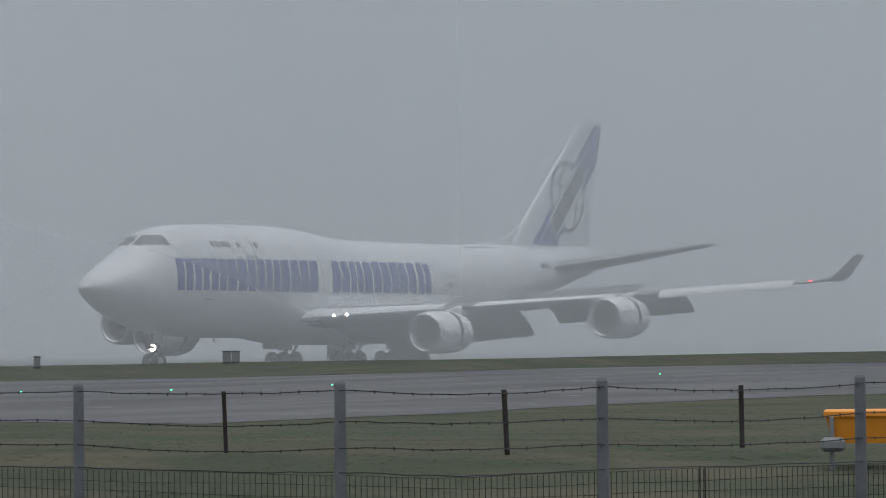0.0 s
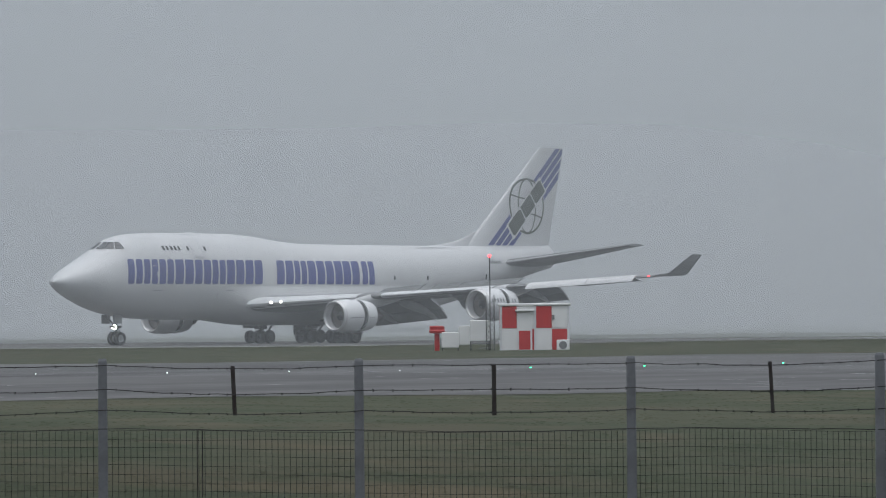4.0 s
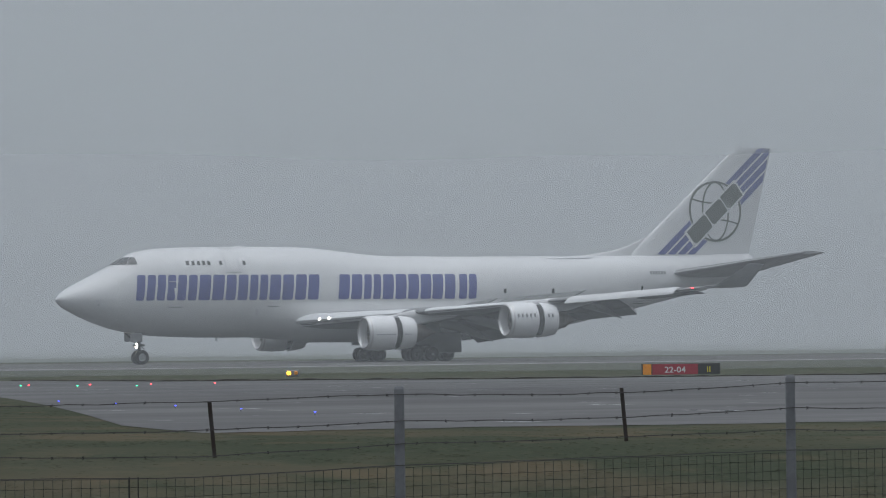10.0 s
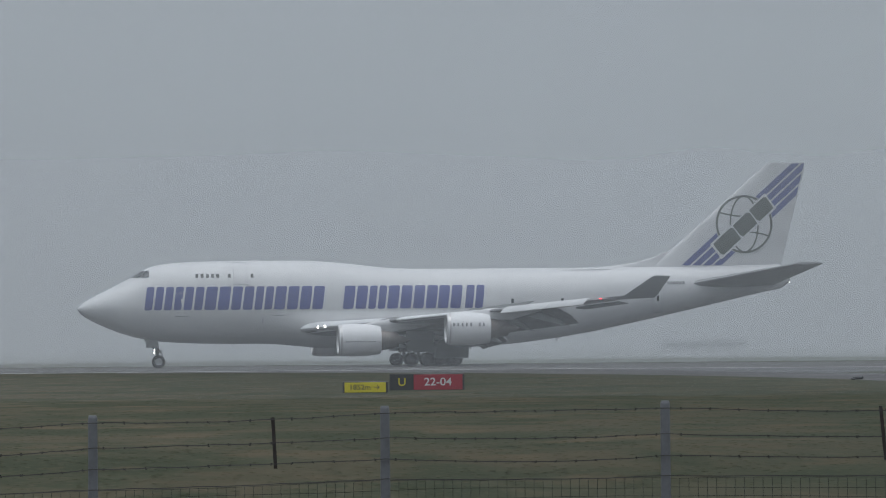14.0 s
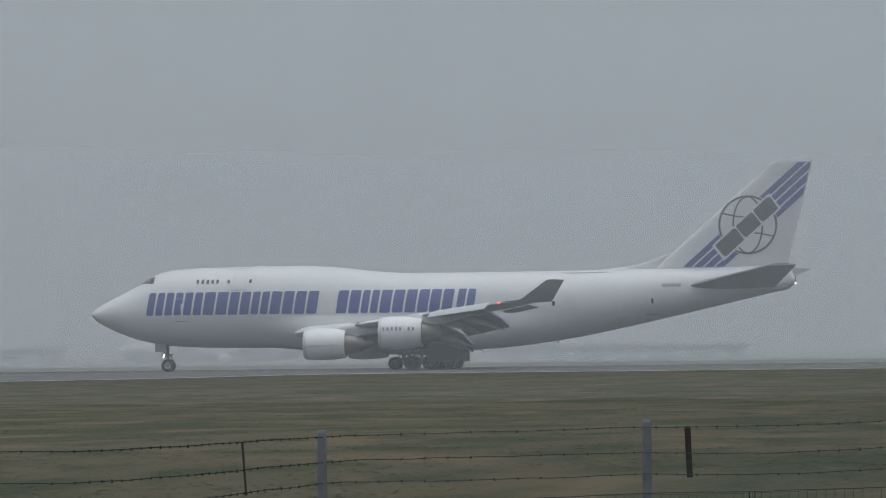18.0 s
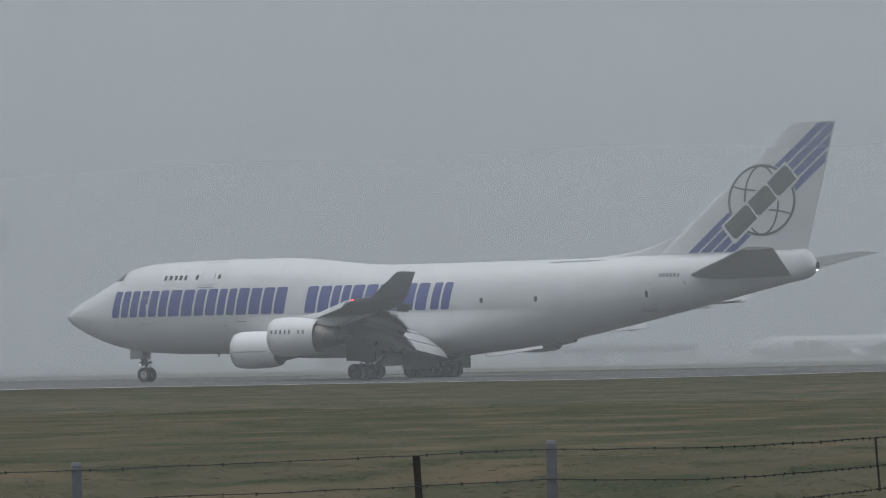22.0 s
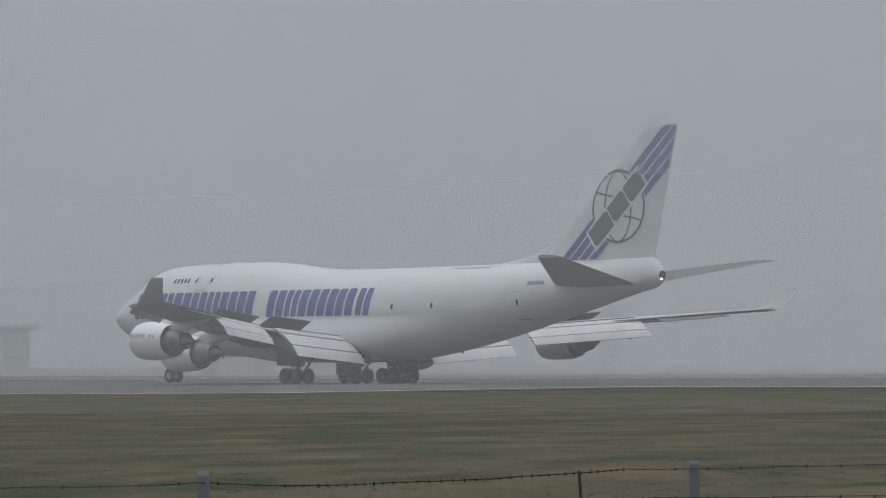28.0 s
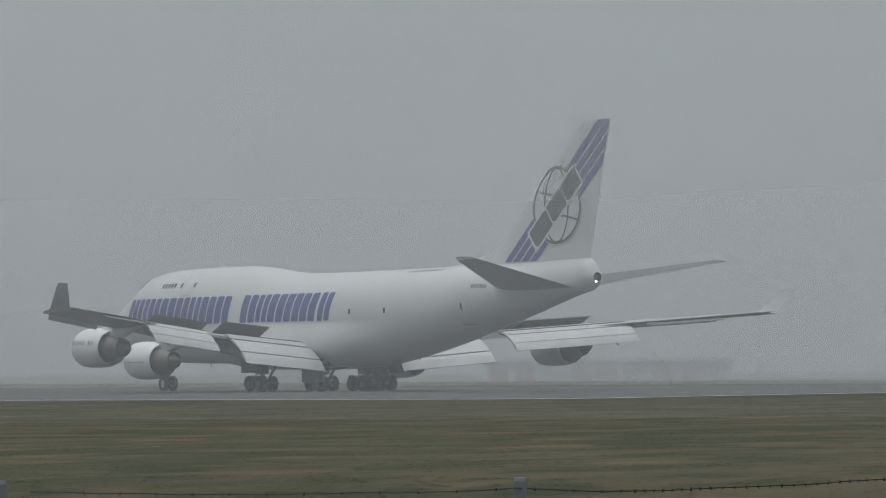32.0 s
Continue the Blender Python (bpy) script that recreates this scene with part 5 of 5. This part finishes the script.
def el_reach(down):
    return 1.385 / math.tan(radians(down))


def taxi_height(deg, reach):
    """How high the taxiway's surface lies at a place."""
    y, near = reach * math.cos(radians(deg)), NEAR_EDGE(deg)
    return TAXI_RISE(deg) * min(max((y - near) / (232 - near), 0), 1)


for deg, down in ((50.0, 0.515), (51.335, 0.493), (52.9, 0.445), (54.477, 0.401), (55.884, 0.378), (57.2, 0.345), (58.5, 0.30), (60.9, 0.245)):
    ground_lamp(deg, el_reach(down), LAMP_GREEN, 0.036, "small lit green taxiway lamp set in the asphalt")
for deg, down in ((48.4, 0.56), (47.0, 0.58), (45.4, 0.61), (43.6, 0.637)):
    ground_lamp(deg, el_reach(down), LAMP_PALE, 0.022, "small lit pale taxiway lamp set in the asphalt")
for deg, down in ((15.15, 0.605), (16.20, 0.603), (17.21, 0.60), (18.28, 0.593), (19.25, 0.588), (20.2, 0.582), (21.2, 0.575)):
    ground_lamp(deg, el_reach(down), LAMP_RED, 0.04, "small lit red stop bar lamp set in the asphalt")
for deg, down in ((18.15, 0.601), (19.05, 0.607), (19.98, 0.61)):
    ground_lamp(deg, el_reach(down), LAMP_GREEN, 0.036, "small lit green taxiway lamp set in the asphalt")
for deg, down in ((18.75, 0.86), (19.65, 0.90), (20.58, 0.941), (21.6, 1.0), (22.75, 1.07)):
    ground_lamp(deg, el_reach(down), LAMP_BLUE, 0.024, "small lit blue taxiway edge lamp")
amber = thing("runway_guard_lamp", "lit amber guard lamp on a short stand beside the taxiway", "lamp", at_bearing(22.32, 165))
bm = bmesh.new()
box(bm, -0.05, 0.55, 0, 0.25, 0.04, 0.34, bevel=0.04)
part("housing", bm, GREY_BOX, amber)
for dx, lamp in ((0.08, LAMP_AMBER), (0.4, ORANGE)):
    bm = bmesh.new()
    spin(bm, ((-0.03, 0.02), (-0.05, 0.06), (0.0, 0.095)), 16, "y", at=(dx, 0, 0.2))
    part("lens", bm, lamp, amber)


# ---- navigation hut with its outfit, beyond the taxiway ----
hut = thing("navigation_hut", "red and white chequered equipment hut beside the taxiway", "hut", at_bearing(50.05, 262))
W, D, H = 3.8, 2.4, 2.5
bm = bmesh.new()
box(bm, -W / 2, W / 2, 0.02, D, 0, H, bevel=0.03)
part("body", bm, CREAM, hut, "white cladding")
for i in range(4):
    for j in range(2):
        bm = bmesh.new()
        w = W / 4
        box(bm, -W / 2 + i * w + 0.01, -W / 2 + (i + 1) * w - 0.01, -0.03, 0.03, 0.04 + j * H / 2, (j + 1) * H / 2 - 0.02, bevel=0.01)
        part("wall_panel", bm, RED if (i + j) % 2 else CREAM, hut, "red panel" if (i + j) % 2 else "white panel")
bm = bmesh.new()
box(bm, -W / 2 - 0.1, W / 2 + 0.1, -0.12, D + 0.1, H, H + 0.14, bevel=0.03)
part("roof", bm, CREAM, hut, "flat white roof")
for x0, x1 in ((-0.95, -0.12),):
    bm = bmesh.new()
    box(bm, x0, x1, -0.08, -0.03, 0.05, 2.15, bevel=0.02)
    door = part("door", bm, CREAM, hut, "pale metal door with a red lower half")
    bm = bmesh.new()
    box(bm, x0 + 0.1, x1 - 0.1, -0.10, -0.08, 0.12, 1.15, bevel=0.01)
    part("door_panel", bm, RED, door)
    bm = bmesh.new()
    box(bm, x0 - 0.1, x1 + 0.1, -0.3, -0.03, 2.2, 2.3, bevel=0.02)
    part("canopy", bm, CREAM, hut)
for x in (-W / 2 + 0.02, -0.02, W / 2 - 0.12):
    bm = bmesh.new()
    box(bm, x, x + 0.12, -0.06, -0.03, 0, H, bevel=0.01)
    part("corner_trim", bm, PALE_GREY, hut)
bm = bmesh.new()
box(bm, 0.95, 1.1, -0.1, -0.03, 1.75, 2.0, bevel=0.02)
part("wall_lamp", bm, GREY_BOX, hut)
bm = bmesh.new()
box(bm, 1.2, 1.9, -0.75, -0.35, 0.05, 0.65, bevel=0.03)
cooler = part("cooler", bm, CREAM, hut, "boxy outdoor cooling unit")
bm = bmesh.new()
spin(bm, ((-0.77, 0.02), (-0.78, 0.20), (-0.75, 0.22)), 16, "y", at=(1.55, 0, 0.35))
part("fan_grille", bm, GREY_BOX, cooler)

stand_ = thing("equipment_stand", "pale equipment cabinets and steps beside the hut", "cabinet", at_bearing(49.35, 258))
for x0, x1, z0, z1 in ((-0.35, 0.75, 0.6, 1.75), (-1.9, -0.95, 0.25, 1.1)):
    bm = bmesh.new()
    box(bm, x0, x1, 0, 0.5, z0, z1, bevel=0.03)
    part("cabinet", bm, CREAM, stand_)
bm = bmesh.new()
box(bm, -0.95, -0.35, 0.02, 0.4, 0.4, 1.45, bevel=0.03)
part("cabinet", bm, CREAM, stand_)
for x in (-0.3, 0.7, -1.85, -1.0):
    bm = bmesh.new()
    tube(bm, (x, 0.2, -0.02), (x, 0.2, 0.75), 0.03)
    part("leg", bm, STRUT, stand_)
bm = bmesh.new()
box(bm, -0.3, 0.8, -0.35, 0.1, 0.45, 0.5, bevel=0.01), box(bm, 0.1, 0.8, -0.6, -0.3, 0.2, 0.24, bevel=0.01)
part("step", bm, GREY_BOX, stand_)

mast = thing("lattice_mast", "slender grey lattice mast with a red lamp on top", "mast", at_bearing(49.52, 258))
legs = ((-0.22, 0), (0.22, 0), (0, 0.35))
for x, y in legs:
    bm = bmesh.new()
    tube(bm, (x, y, -0.02), (x, y, 3.1), 0.025)
    part("mast_leg", bm, STRUT, mast)
bm = bmesh.new()
for i in range(9):
    for (xa, ya), (xb, yb) in zip(legs, legs[1:] + legs[:1]):
        tube(bm, (xa, ya, 0.3 * i + 0.1), (xb, yb, 0.3 * i + 0.4), 0.012, n=5)
part("lattice", bm, STRUT, mast)
bm = bmesh.new()
tube(bm, (0, 0.12, 3.0), (0, 0.12, 5.2), 0.03)
part("top_pole", bm, STRUT, mast)
bm = bmesh.new()
bmesh.ops.create_uvsphere(bm, u_segments=10, v_segments=6, radius=0.09, matrix=Matrix.Translation((0, 0.12, 5.25)))
part("obstruction_lamp", bm, LAMP_RED, mast, "lit red lamp")

beacon = thing("red_aerial", "red mushroom-shaped aerial on a post", "aerial", at_bearing(48.87, 258))
bm = bmesh.new()
tube(bm, (0, 0, -0.02), (0, 0, 1.15), 0.14, n=14)
part("post", bm, RED, beacon)
bm = bmesh.new()
spin(bm, ((1.02, 0.02), (1.05, 0.42), (1.18, 0.45), (1.25, 0.40), (1.42, 0.42), (1.45, 0.3), (1.46, 0.02)), 20, "z")
part("head", bm, RED, beacon)

for deg, r, w, h in ((56.03, 362, 0.42, 0.62), (57.7, 392, 1.0, 0.66)):
    z = RIDGE(deg) - 0.06
    ob = thing("field_cabinet", "dark grey equipment cabinet standing on the grass bank", "cabinet", at_bearing(deg, r, z), "field cabinets")
    bm = bmesh.new()
    n = 1 if w < 0.6 else 2
    for i in range(n):
        bm2 = bmesh.new()
        box(bm2, -w / 2 + i * w / n + 0.02, -w / 2 + (i + 1) * w / n - 0.02, 0, 0.35, 0.08, h, bevel=0.02)
        part("cabinet", bm2, GREY_BOX, ob)
    box(bm, -w / 2 - 0.04, w / 2 + 0.04, -0.04, 0.4, h, h + 0.05, bevel=0.01), box(bm, -w / 2, w / 2, 0, 0.35, -0.05, 0.08, bevel=0.01)
    part("lid_and_plinth", bm, FAR_DARK, ob)

# ---- orange bin behind the fence ----
bin_ = thing("orange_skip", "orange steel skip on legs in the grass", "container", at_bearing(62.4, 100, -0.17))
bm = bmesh.new()
loft(bm, [[(-0.55 + i, y0, z) for i, y0 in ((0.08 - e, 0.1 - e), (1.02 + e, 0.1 - e), (1.02 + e, 0.7 + e), (0.08 - e, 0.7 + e))] for z, e in ((0.30, 0.0), (0.62, 0.07))])
part("body", bm, ORANGE, bin_)
bm = bmesh.new()
box(bm, -0.57, 0.57, 0.0, 0.82, 0.62, 0.72, bevel=0.02)
part("rim", bm, ORANGE, bin_)
for x in (-0.50, 0.42):
    bm = bmesh.new()
    box(bm, x, x + 0.06, -0.03, 0.03, -0.3, 0.64, bevel=0.01)
    part("leg", bm, GREY_BOX, bin_)
bm = bmesh.new()
box(bm, -0.62, -0.30, -0.12, 0.1, 0.20, 0.38, bevel=0.05)
part("hitch_box", bm, GREY_BOX, bin_)

lump = thing("marker_fixture", "small dark fixture at the grass edge", "fixture", at_bearing(13.75, 146))
bm = bmesh.new()
box(bm, -0.22, 0.22, -0.1, 0.15, 0.02, 0.16, bevel=0.05), box(bm, -0.3, -0.1, -0.12, 0.1, 0.0, 0.08, bevel=0.03)
part("body", bm, FAR_DARK, lump)

cone = thing("traffic_cone", "small red traffic cone in the grass behind the fence", "cone", stand(31 * math.tan(radians(32.5)), 31))
bm = bmesh.new()
spin(bm, ((0.03, 0.17), (0.08, 0.15), (0.62, 0.035), (0.63, 0.01)), 16, "z")
part("shell", bm, RED, cone)
bm = bmesh.new()
box(bm, -0.19, 0.19, -0.19, 0.19, -0.02, 0.03, bevel=0.02)
part("foot", bm, SIGN_BLACK, cone)


# ---- the far side of the field, faint in the fog ----
def far_at(deg, metres=640.0):
    a = radians(float(np.interp(deg, _deg, _turn)))
    return pose(metres * math.sin(a), metres * math.cos(a), -0.012, 0, 0, -math.degrees(a))


def hangar(deg, width, height, bays, colours, roof_over=0.4, label="", name="hangar", walls=None, metres=640.0):
    k = 1.23 * metres / 640
    width, height, roof_over = width * k, height * k, roof_over * k
    ob = thing(name, label, "building", far_at(deg, metres), "far buildings")
    bm = bmesh.new()
    box(bm, -width / 2, width / 2, 0.1, 14, 0, height, bevel=0.05)
    part("wall", bm, walls or FAR_GREY, ob)
    bm = bmesh.new()
    loft(bm, [[(-width / 2 - roof_over, y, height + z) for y, z in ((-0.4, 0), (-0.4, 0.3), (7, 1.0), (14.4, 0.3), (14.4, 0))],
              [(width / 2 + roof_over, y, height + z) for y, z in ((-0.4, 0), (-0.4, 0.3), (7, 1.0), (14.4, 0.3), (14.4, 0))]])
    part("roof", bm, FAR_DARK, ob)
    for i in range(bays):
        x0 = -width / 2 + (i + 0.14) * width / bays
        x1 = -width / 2 + (i + 0.86) * width / bays
        bm = bmesh.new()
        box(bm, x0, x1, 0.0, 0.12, 0, height * 0.8, bevel=0.03)
        part("bay_door", bm, colours[i % len(colours)], ob)
    return ob


hangar(-29.6, 33, 2.25, 9, (FAR_RED, FAR_RED, FAR_GREY), walls=FAR_WHITE, label="low hangar with pale and reddish doors across the apron")
hangar(-33.0, 13, 6.2, 4, (FAR_WHITE, FAR_GREY), 1.2, "taller shed with a broad dark roof across the apron")
hangar(-20.2, 10.5, 3.4, 3, (FAR_DARK, FAR_GREY), label="dark low shed across the apron", metres=740)
hangar(-16.4, 21, 2.0, 7, (FAR_GREY, FAR_WHITE), label="long low store building across the field", metres=730)
hangar(-5.6, 34, 1.6, 14, (FAR_WHITE, FAR_GREY), label="long low terminal wing with pale bays", metres=730)
hangar(11.1, 11, 1.6, 5, (FAR_WHITE,), label="pale low building far across the field", metres=760)

tower = thing("control_tower", "tall grey control tower, faint in the fog", "tower", far_at(-25.55, 880), "far buildings")
bm = bmesh.new()
loft(bm, [[(w * math.cos(2 * math.pi * i / 8), w * math.sin(2 * math.pi * i / 8), z) for i in range(8)] for z, w in ((0, 2.0), (26, 1.7), (28, 2.4))])
part("shaft", bm, FAR_GREY, tower)
bm = bmesh.new()
loft(bm, [[(w * math.cos(2 * math.pi * i / 8), w * math.sin(2 * math.pi * i / 8), z) for i in range(8)] for z, w in ((28, 2.8), (30, 4.0), (34.5, 4.5))])
part("cab", bm, FAR_DARK, tower)
bm = bmesh.new()
loft(bm, [[(w * math.cos(2 * math.pi * i / 8), w * math.sin(2 * math.pi * i / 8), z) for i in range(8)] for z, w in ((34.5, 4.8), (35.5, 4.6), (36.5, 1.4))])
part("roof", bm, FAR_GREY, tower)
bm = bmesh.new()
tube(bm, (0, 0, 36.3), (0, 0, 41), 0.14)
part("aerial", bm, FAR_GREY, tower)


def parked_jet(deg, size, dark_tail, label, flip=1, metres=640):
    ob = thing("parked_airplane", label, "airplane", far_at(deg, metres), "parked airplanes")
    L, R = size, size * (0.045 if dark_tail else 0.040)
    zc = R * 1.35
    bm = bmesh.new()
    prof = ((-0.5, 0.02, 0), (-0.48, 0.45, 0), (-0.44, 0.8, 0), (-0.38, 1, 0), (0.2, 1, 0), (0.35, 0.75, 0.25), (0.5, 0.12, 0.7))
    hull_ring = lambda u, r, lift: [(flip * L * u, R * r * math.cos(2 * math.pi * i / 20), zc + R * lift + R * r * math.sin(2 * math.pi * i / 20)) for i in range(20)]
    loft(bm, [hull_ring(*p) for p in prof[:5]])
    part("fuselage", bm, FAR_WHITE, ob, smooth=50)
    bm = bmesh.new()
    loft(bm, [hull_ring(*p) for p in prof[4:]])
    part("tail_cone", bm, FAR_DARK if dark_tail else FAR_WHITE, ob, smooth=50)
    bm = bmesh.new()
    big = 1.35 if dark_tail else 1.0
    loft(bm, [wing_section(-L * 0.08 * (big > 1), L * 0.15, 0, 0, 0.09, upright=True), wing_section(L * (0.09 if big == 1 else 0.11), L * 0.185, 0, L * 0.145 * (big * 0.87 if big > 1 else 1), 0.08, upright=True)])
    for v in bm.verts:
        v.co = Vector((flip * (v.co.x + L * 0.33), v.co.y, v.co.z + zc + R * 0.9))
    part("fin", bm, FAR_DARK if dark_tail else FAR_WHITE, ob, smooth=50)
    for s in (-1, 1):
        bm = bmesh.new()
        loft(bm, [wing_section(-0.10 * L, 0.08 * L, s * R * 0.8, zc - R * 0.5, 0.1), wing_section(0.12 * L, 0.17 * L, s * L * 0.4, zc + R * 0.4, 0.08)])
        for v in bm.verts:
            v.co.x *= flip
        part("wing", bm, FAR_GREY, ob, smooth=50)
        bm = bmesh.new()
        loft(bm, [wing_section(0.37 * L, 0.46 * L, s * R * 0.3, zc + R * 0.5, 0.1), wing_section(0.45 * L, 0.49 * L, s * L * 0.14, zc + R * 0.9, 0.08)])
        for v in bm.verts:
            v.co.x *= flip
        part("tailplane", bm, FAR_DARK if dark_tail else FAR_WHITE, ob, smooth=50)
        bm = bmesh.new()
        spin(bm, ((-0.06 * L, R * 0.42), (-0.05 * L, R * 0.5), (0.0, R * 0.48), (0.04 * L, R * 0.3)), 16, at=(flip * 0, s * L * 0.16, zc - R * 0.8))
        part("engine", bm, FAR_WHITE, ob, smooth=50)
        bm = bmesh.new()
        tube(bm, (flip * 0.06 * L, s * R * 0.9, -0.02), (flip * 0.06 * L, s * R * 0.9, zc), R * 0.12)
        part("gear_leg", bm, FAR_DARK, ob)
    if dark_tail:
        for u0, u1 in ((-0.30, -0.25), (-0.235, -0.16)):
            bm = bmesh.new()
            box(bm, L * u0, L * u1, -R - 0.05, -R * 0.8, zc - R * 0.1, zc + R * 0.55, bevel=0.03)
            part("red_marking", bm, FAR_RED, ob, "red marking on the hull")
        bm = bmesh.new()
        spin(bm, ((0.37 * L, R * 0.5), (0.39 * L, R * 0.62), (0.48 * L, R * 0.55), (0.55 * L, R * 0.3)), 16, at=(0, 0, zc + R * 2.0))
        for v in bm.verts:
            v.co.x *= flip
        part("tail_engine", bm, FAR_DARK, ob, smooth=50)
    bm = bmesh.new()
    tube(bm, (-flip * 0.4 * L, 0, -0.02), (-flip * 0.4 * L, 0, zc), R * 0.1)
    part("gear_leg", bm, FAR_DARK, ob)


parked_jet(-12.55, 41.5, True, "white three-engined airplane with a dark tail parked on the apron", 1, 690)
parked_jet(47.7, 36, False, "white airliner parked far across the field", -1, 780)

for deg, w in ((-24.6, 5.0), (-27.4, 4.2), (-14.9, 3.6), (-9.6, 4.5), (-23.2, 3.2)):
    ob = thing("apron_van", "pale van parked on the apron", "van", far_at(deg, 615), "apron vehicles")
    bm = bmesh.new()
    box(bm, -w / 2, w / 2, 0, 1.9, 0.3, 1.05, bevel=0.12)
    part("body", bm, FAR_WHITE, ob)
    bm = bmesh.new()
    box(bm, -w / 2 + 0.9, w / 2 - 0.1, 0.1, 1.8, 1.05, 1.75, bevel=0.2)
    part("cabin", bm, FAR_WHITE, ob)
    for x in (-w / 3, w / 3):
        for y in (0.02, 1.65):
            bm = bmesh.new()
            spin(bm, ((0, 0.03), (0, 0.33), (0.22, 0.33), (0.22, 0.03)), 12, "y", at=(x, y, 0.32))
            part("wheel", bm, TYRE, ob)
for deg, h in ((2.3, 12.5), (2.62, 12.5), (-27.8, 26.0)):
    ob = thing("light_mast", "thin grey floodlight mast across the field", "mast", far_at(deg, 700), "light masts")
    bm = bmesh.new()
    tube(bm, (0, 0, -0.02), (0, 0, h), 0.12, 0.07)
    part("pole", bm, FAR_GREY, ob)
    bm = bmesh.new()
    box(bm, -0.8, 0.8, -0.1, 0.2, h - 0.2, h + 0.2, bevel=0.05)
    part("lamp_head", bm, FAR_DARK, ob)
for turn, z, metres in ((-25.4, 3.4, 480), (-26.05, 3.4, 480), (-16.05, 1.3, 460)):
    p = Vector((metres * math.sin(radians(turn)), metres * math.cos(radians(turn)), 0))
    ob = thing("apron_lamp", "small lit white apron lamp on a pole", "lamp", pose(p.x, p.y, -0.012, 0, 0, -turn), "apron lamps")
    bm = bmesh.new()
    tube(bm, (0, 0, -0.02), (0, 0, z), 0.03)
    part("pole", bm, FAR_GREY, ob)
    bm = bmesh.new()
    bmesh.ops.create_uvsphere(bm, u_segments=10, v_segments=6, radius=0.06, matrix=Matrix.Translation((0, 0, z)))
    part("lens", bm, LAMP_WHITE, ob)



# ---- what moves ----
def motions():
    # seconds, place of the aircraft, heading
    walk(jet, [(t, pose(x, y, 0, 0, 0, a)) for t, x, y, a in (
    (0, 242.11, 144.77, -1.99), (0.5, 247.18, 160.42, -0.60), (1, 252.36, 177.29, 0.59), (1.5, 257.59, 195.29, 1.52),
    (2, 262.96, 213.18, 2.21), (2.5, 266.63, 230.58, 2.73), (3, 266.46, 246.74, 3.12), (3.5, 257.77, 256.31, 3.33),
    (5.5, 233.52, 301.76, 4.28), (6, 231.34, 316.32, 4.50), (6.5, 226.04, 330.34, 4.62), (7, 209.77, 329.20, 4.54),
    (7.5, 194.10, 328.62, 4.43), (8, 178.14, 326.74, 4.28), (8.5, 162.93, 325.78, 4.11), (9, 148.03, 324.45, 3.97),
    (9.5, 133.83, 323.78, 3.94), (10, 119.77, 322.30, 4.06), (10.5, 105.72, 319.29, 4.33), (11, 92.87, 317.73, 4.51),
    (11.5, 82.54, 325.95, 4.46), (12, 72.33, 334.74, 4.27), (12.5, 61.95, 344.11, 3.97), (13, 51.30, 353.94, 3.59),
    (13.5, 40.37, 364.99, 3.13), (14, 28.80, 369.98, 2.63), (14.5, 17.37, 370.31, 2.11), (16.5, -22.51, 370.92, 0.01),
    (17, -32.17, 370.72, -0.51), (17.5, -41.72, 371.50, -1.07), (18, -50.83, 372.09, -1.73), (18.5, -59.33, 372.41, -2.56),
    (19, -66.48, 365.47, -3.57), (19.5, -70.76, 345.94, -4.70), (20, -74.45, 325.68, -5.93), (20.5, -78.20, 307.33, -7.19),
    (21, -83.63, 301.35, -8.46), (21.5, -89.49, 302.34, -9.70), (22, -94.73, 304.86, -10.88), (22.5, -101.43, 305.89, -12.01),
    (23, -107.52, 307.06, -13.15), (23.5, -113.29, 308.30, -14.35), (24, -118.89, 309.50, -15.64), (24.5, -124.12, 310.96, -16.99),
    (25, -129.17, 313.41, -18.39), (25.5, -134.74, 314.10, -19.76), (26, -137.60, 310.10, -20.98), (26.5, -138.97, 303.52, -21.96),
    (28.5, -145.95, 277.63, -24.69), (29, -146.68, 271.13, -25.13), (29.5, -147.78, 265.74, -25.36), (30, -148.26, 259.37, -25.49),
    (30.5, -149.74, 255.17, -25.60), (31, -154.24, 257.12, -25.73), (31.5, -158.83, 259.45, -25.87), (32, -163.22, 261.12, -26.08))])
    # the reverser sleeves stand open after the landing and slide shut
    for sl in sleeves:
        walk(sl, [(t, pose(x, 0, 0)) for t, x in ((0, 0.52), (10.8, 0.52), (11.2, 0.45), (12.2, 0.06), (12.6, 0.0), (32, 0.0))])


motions()
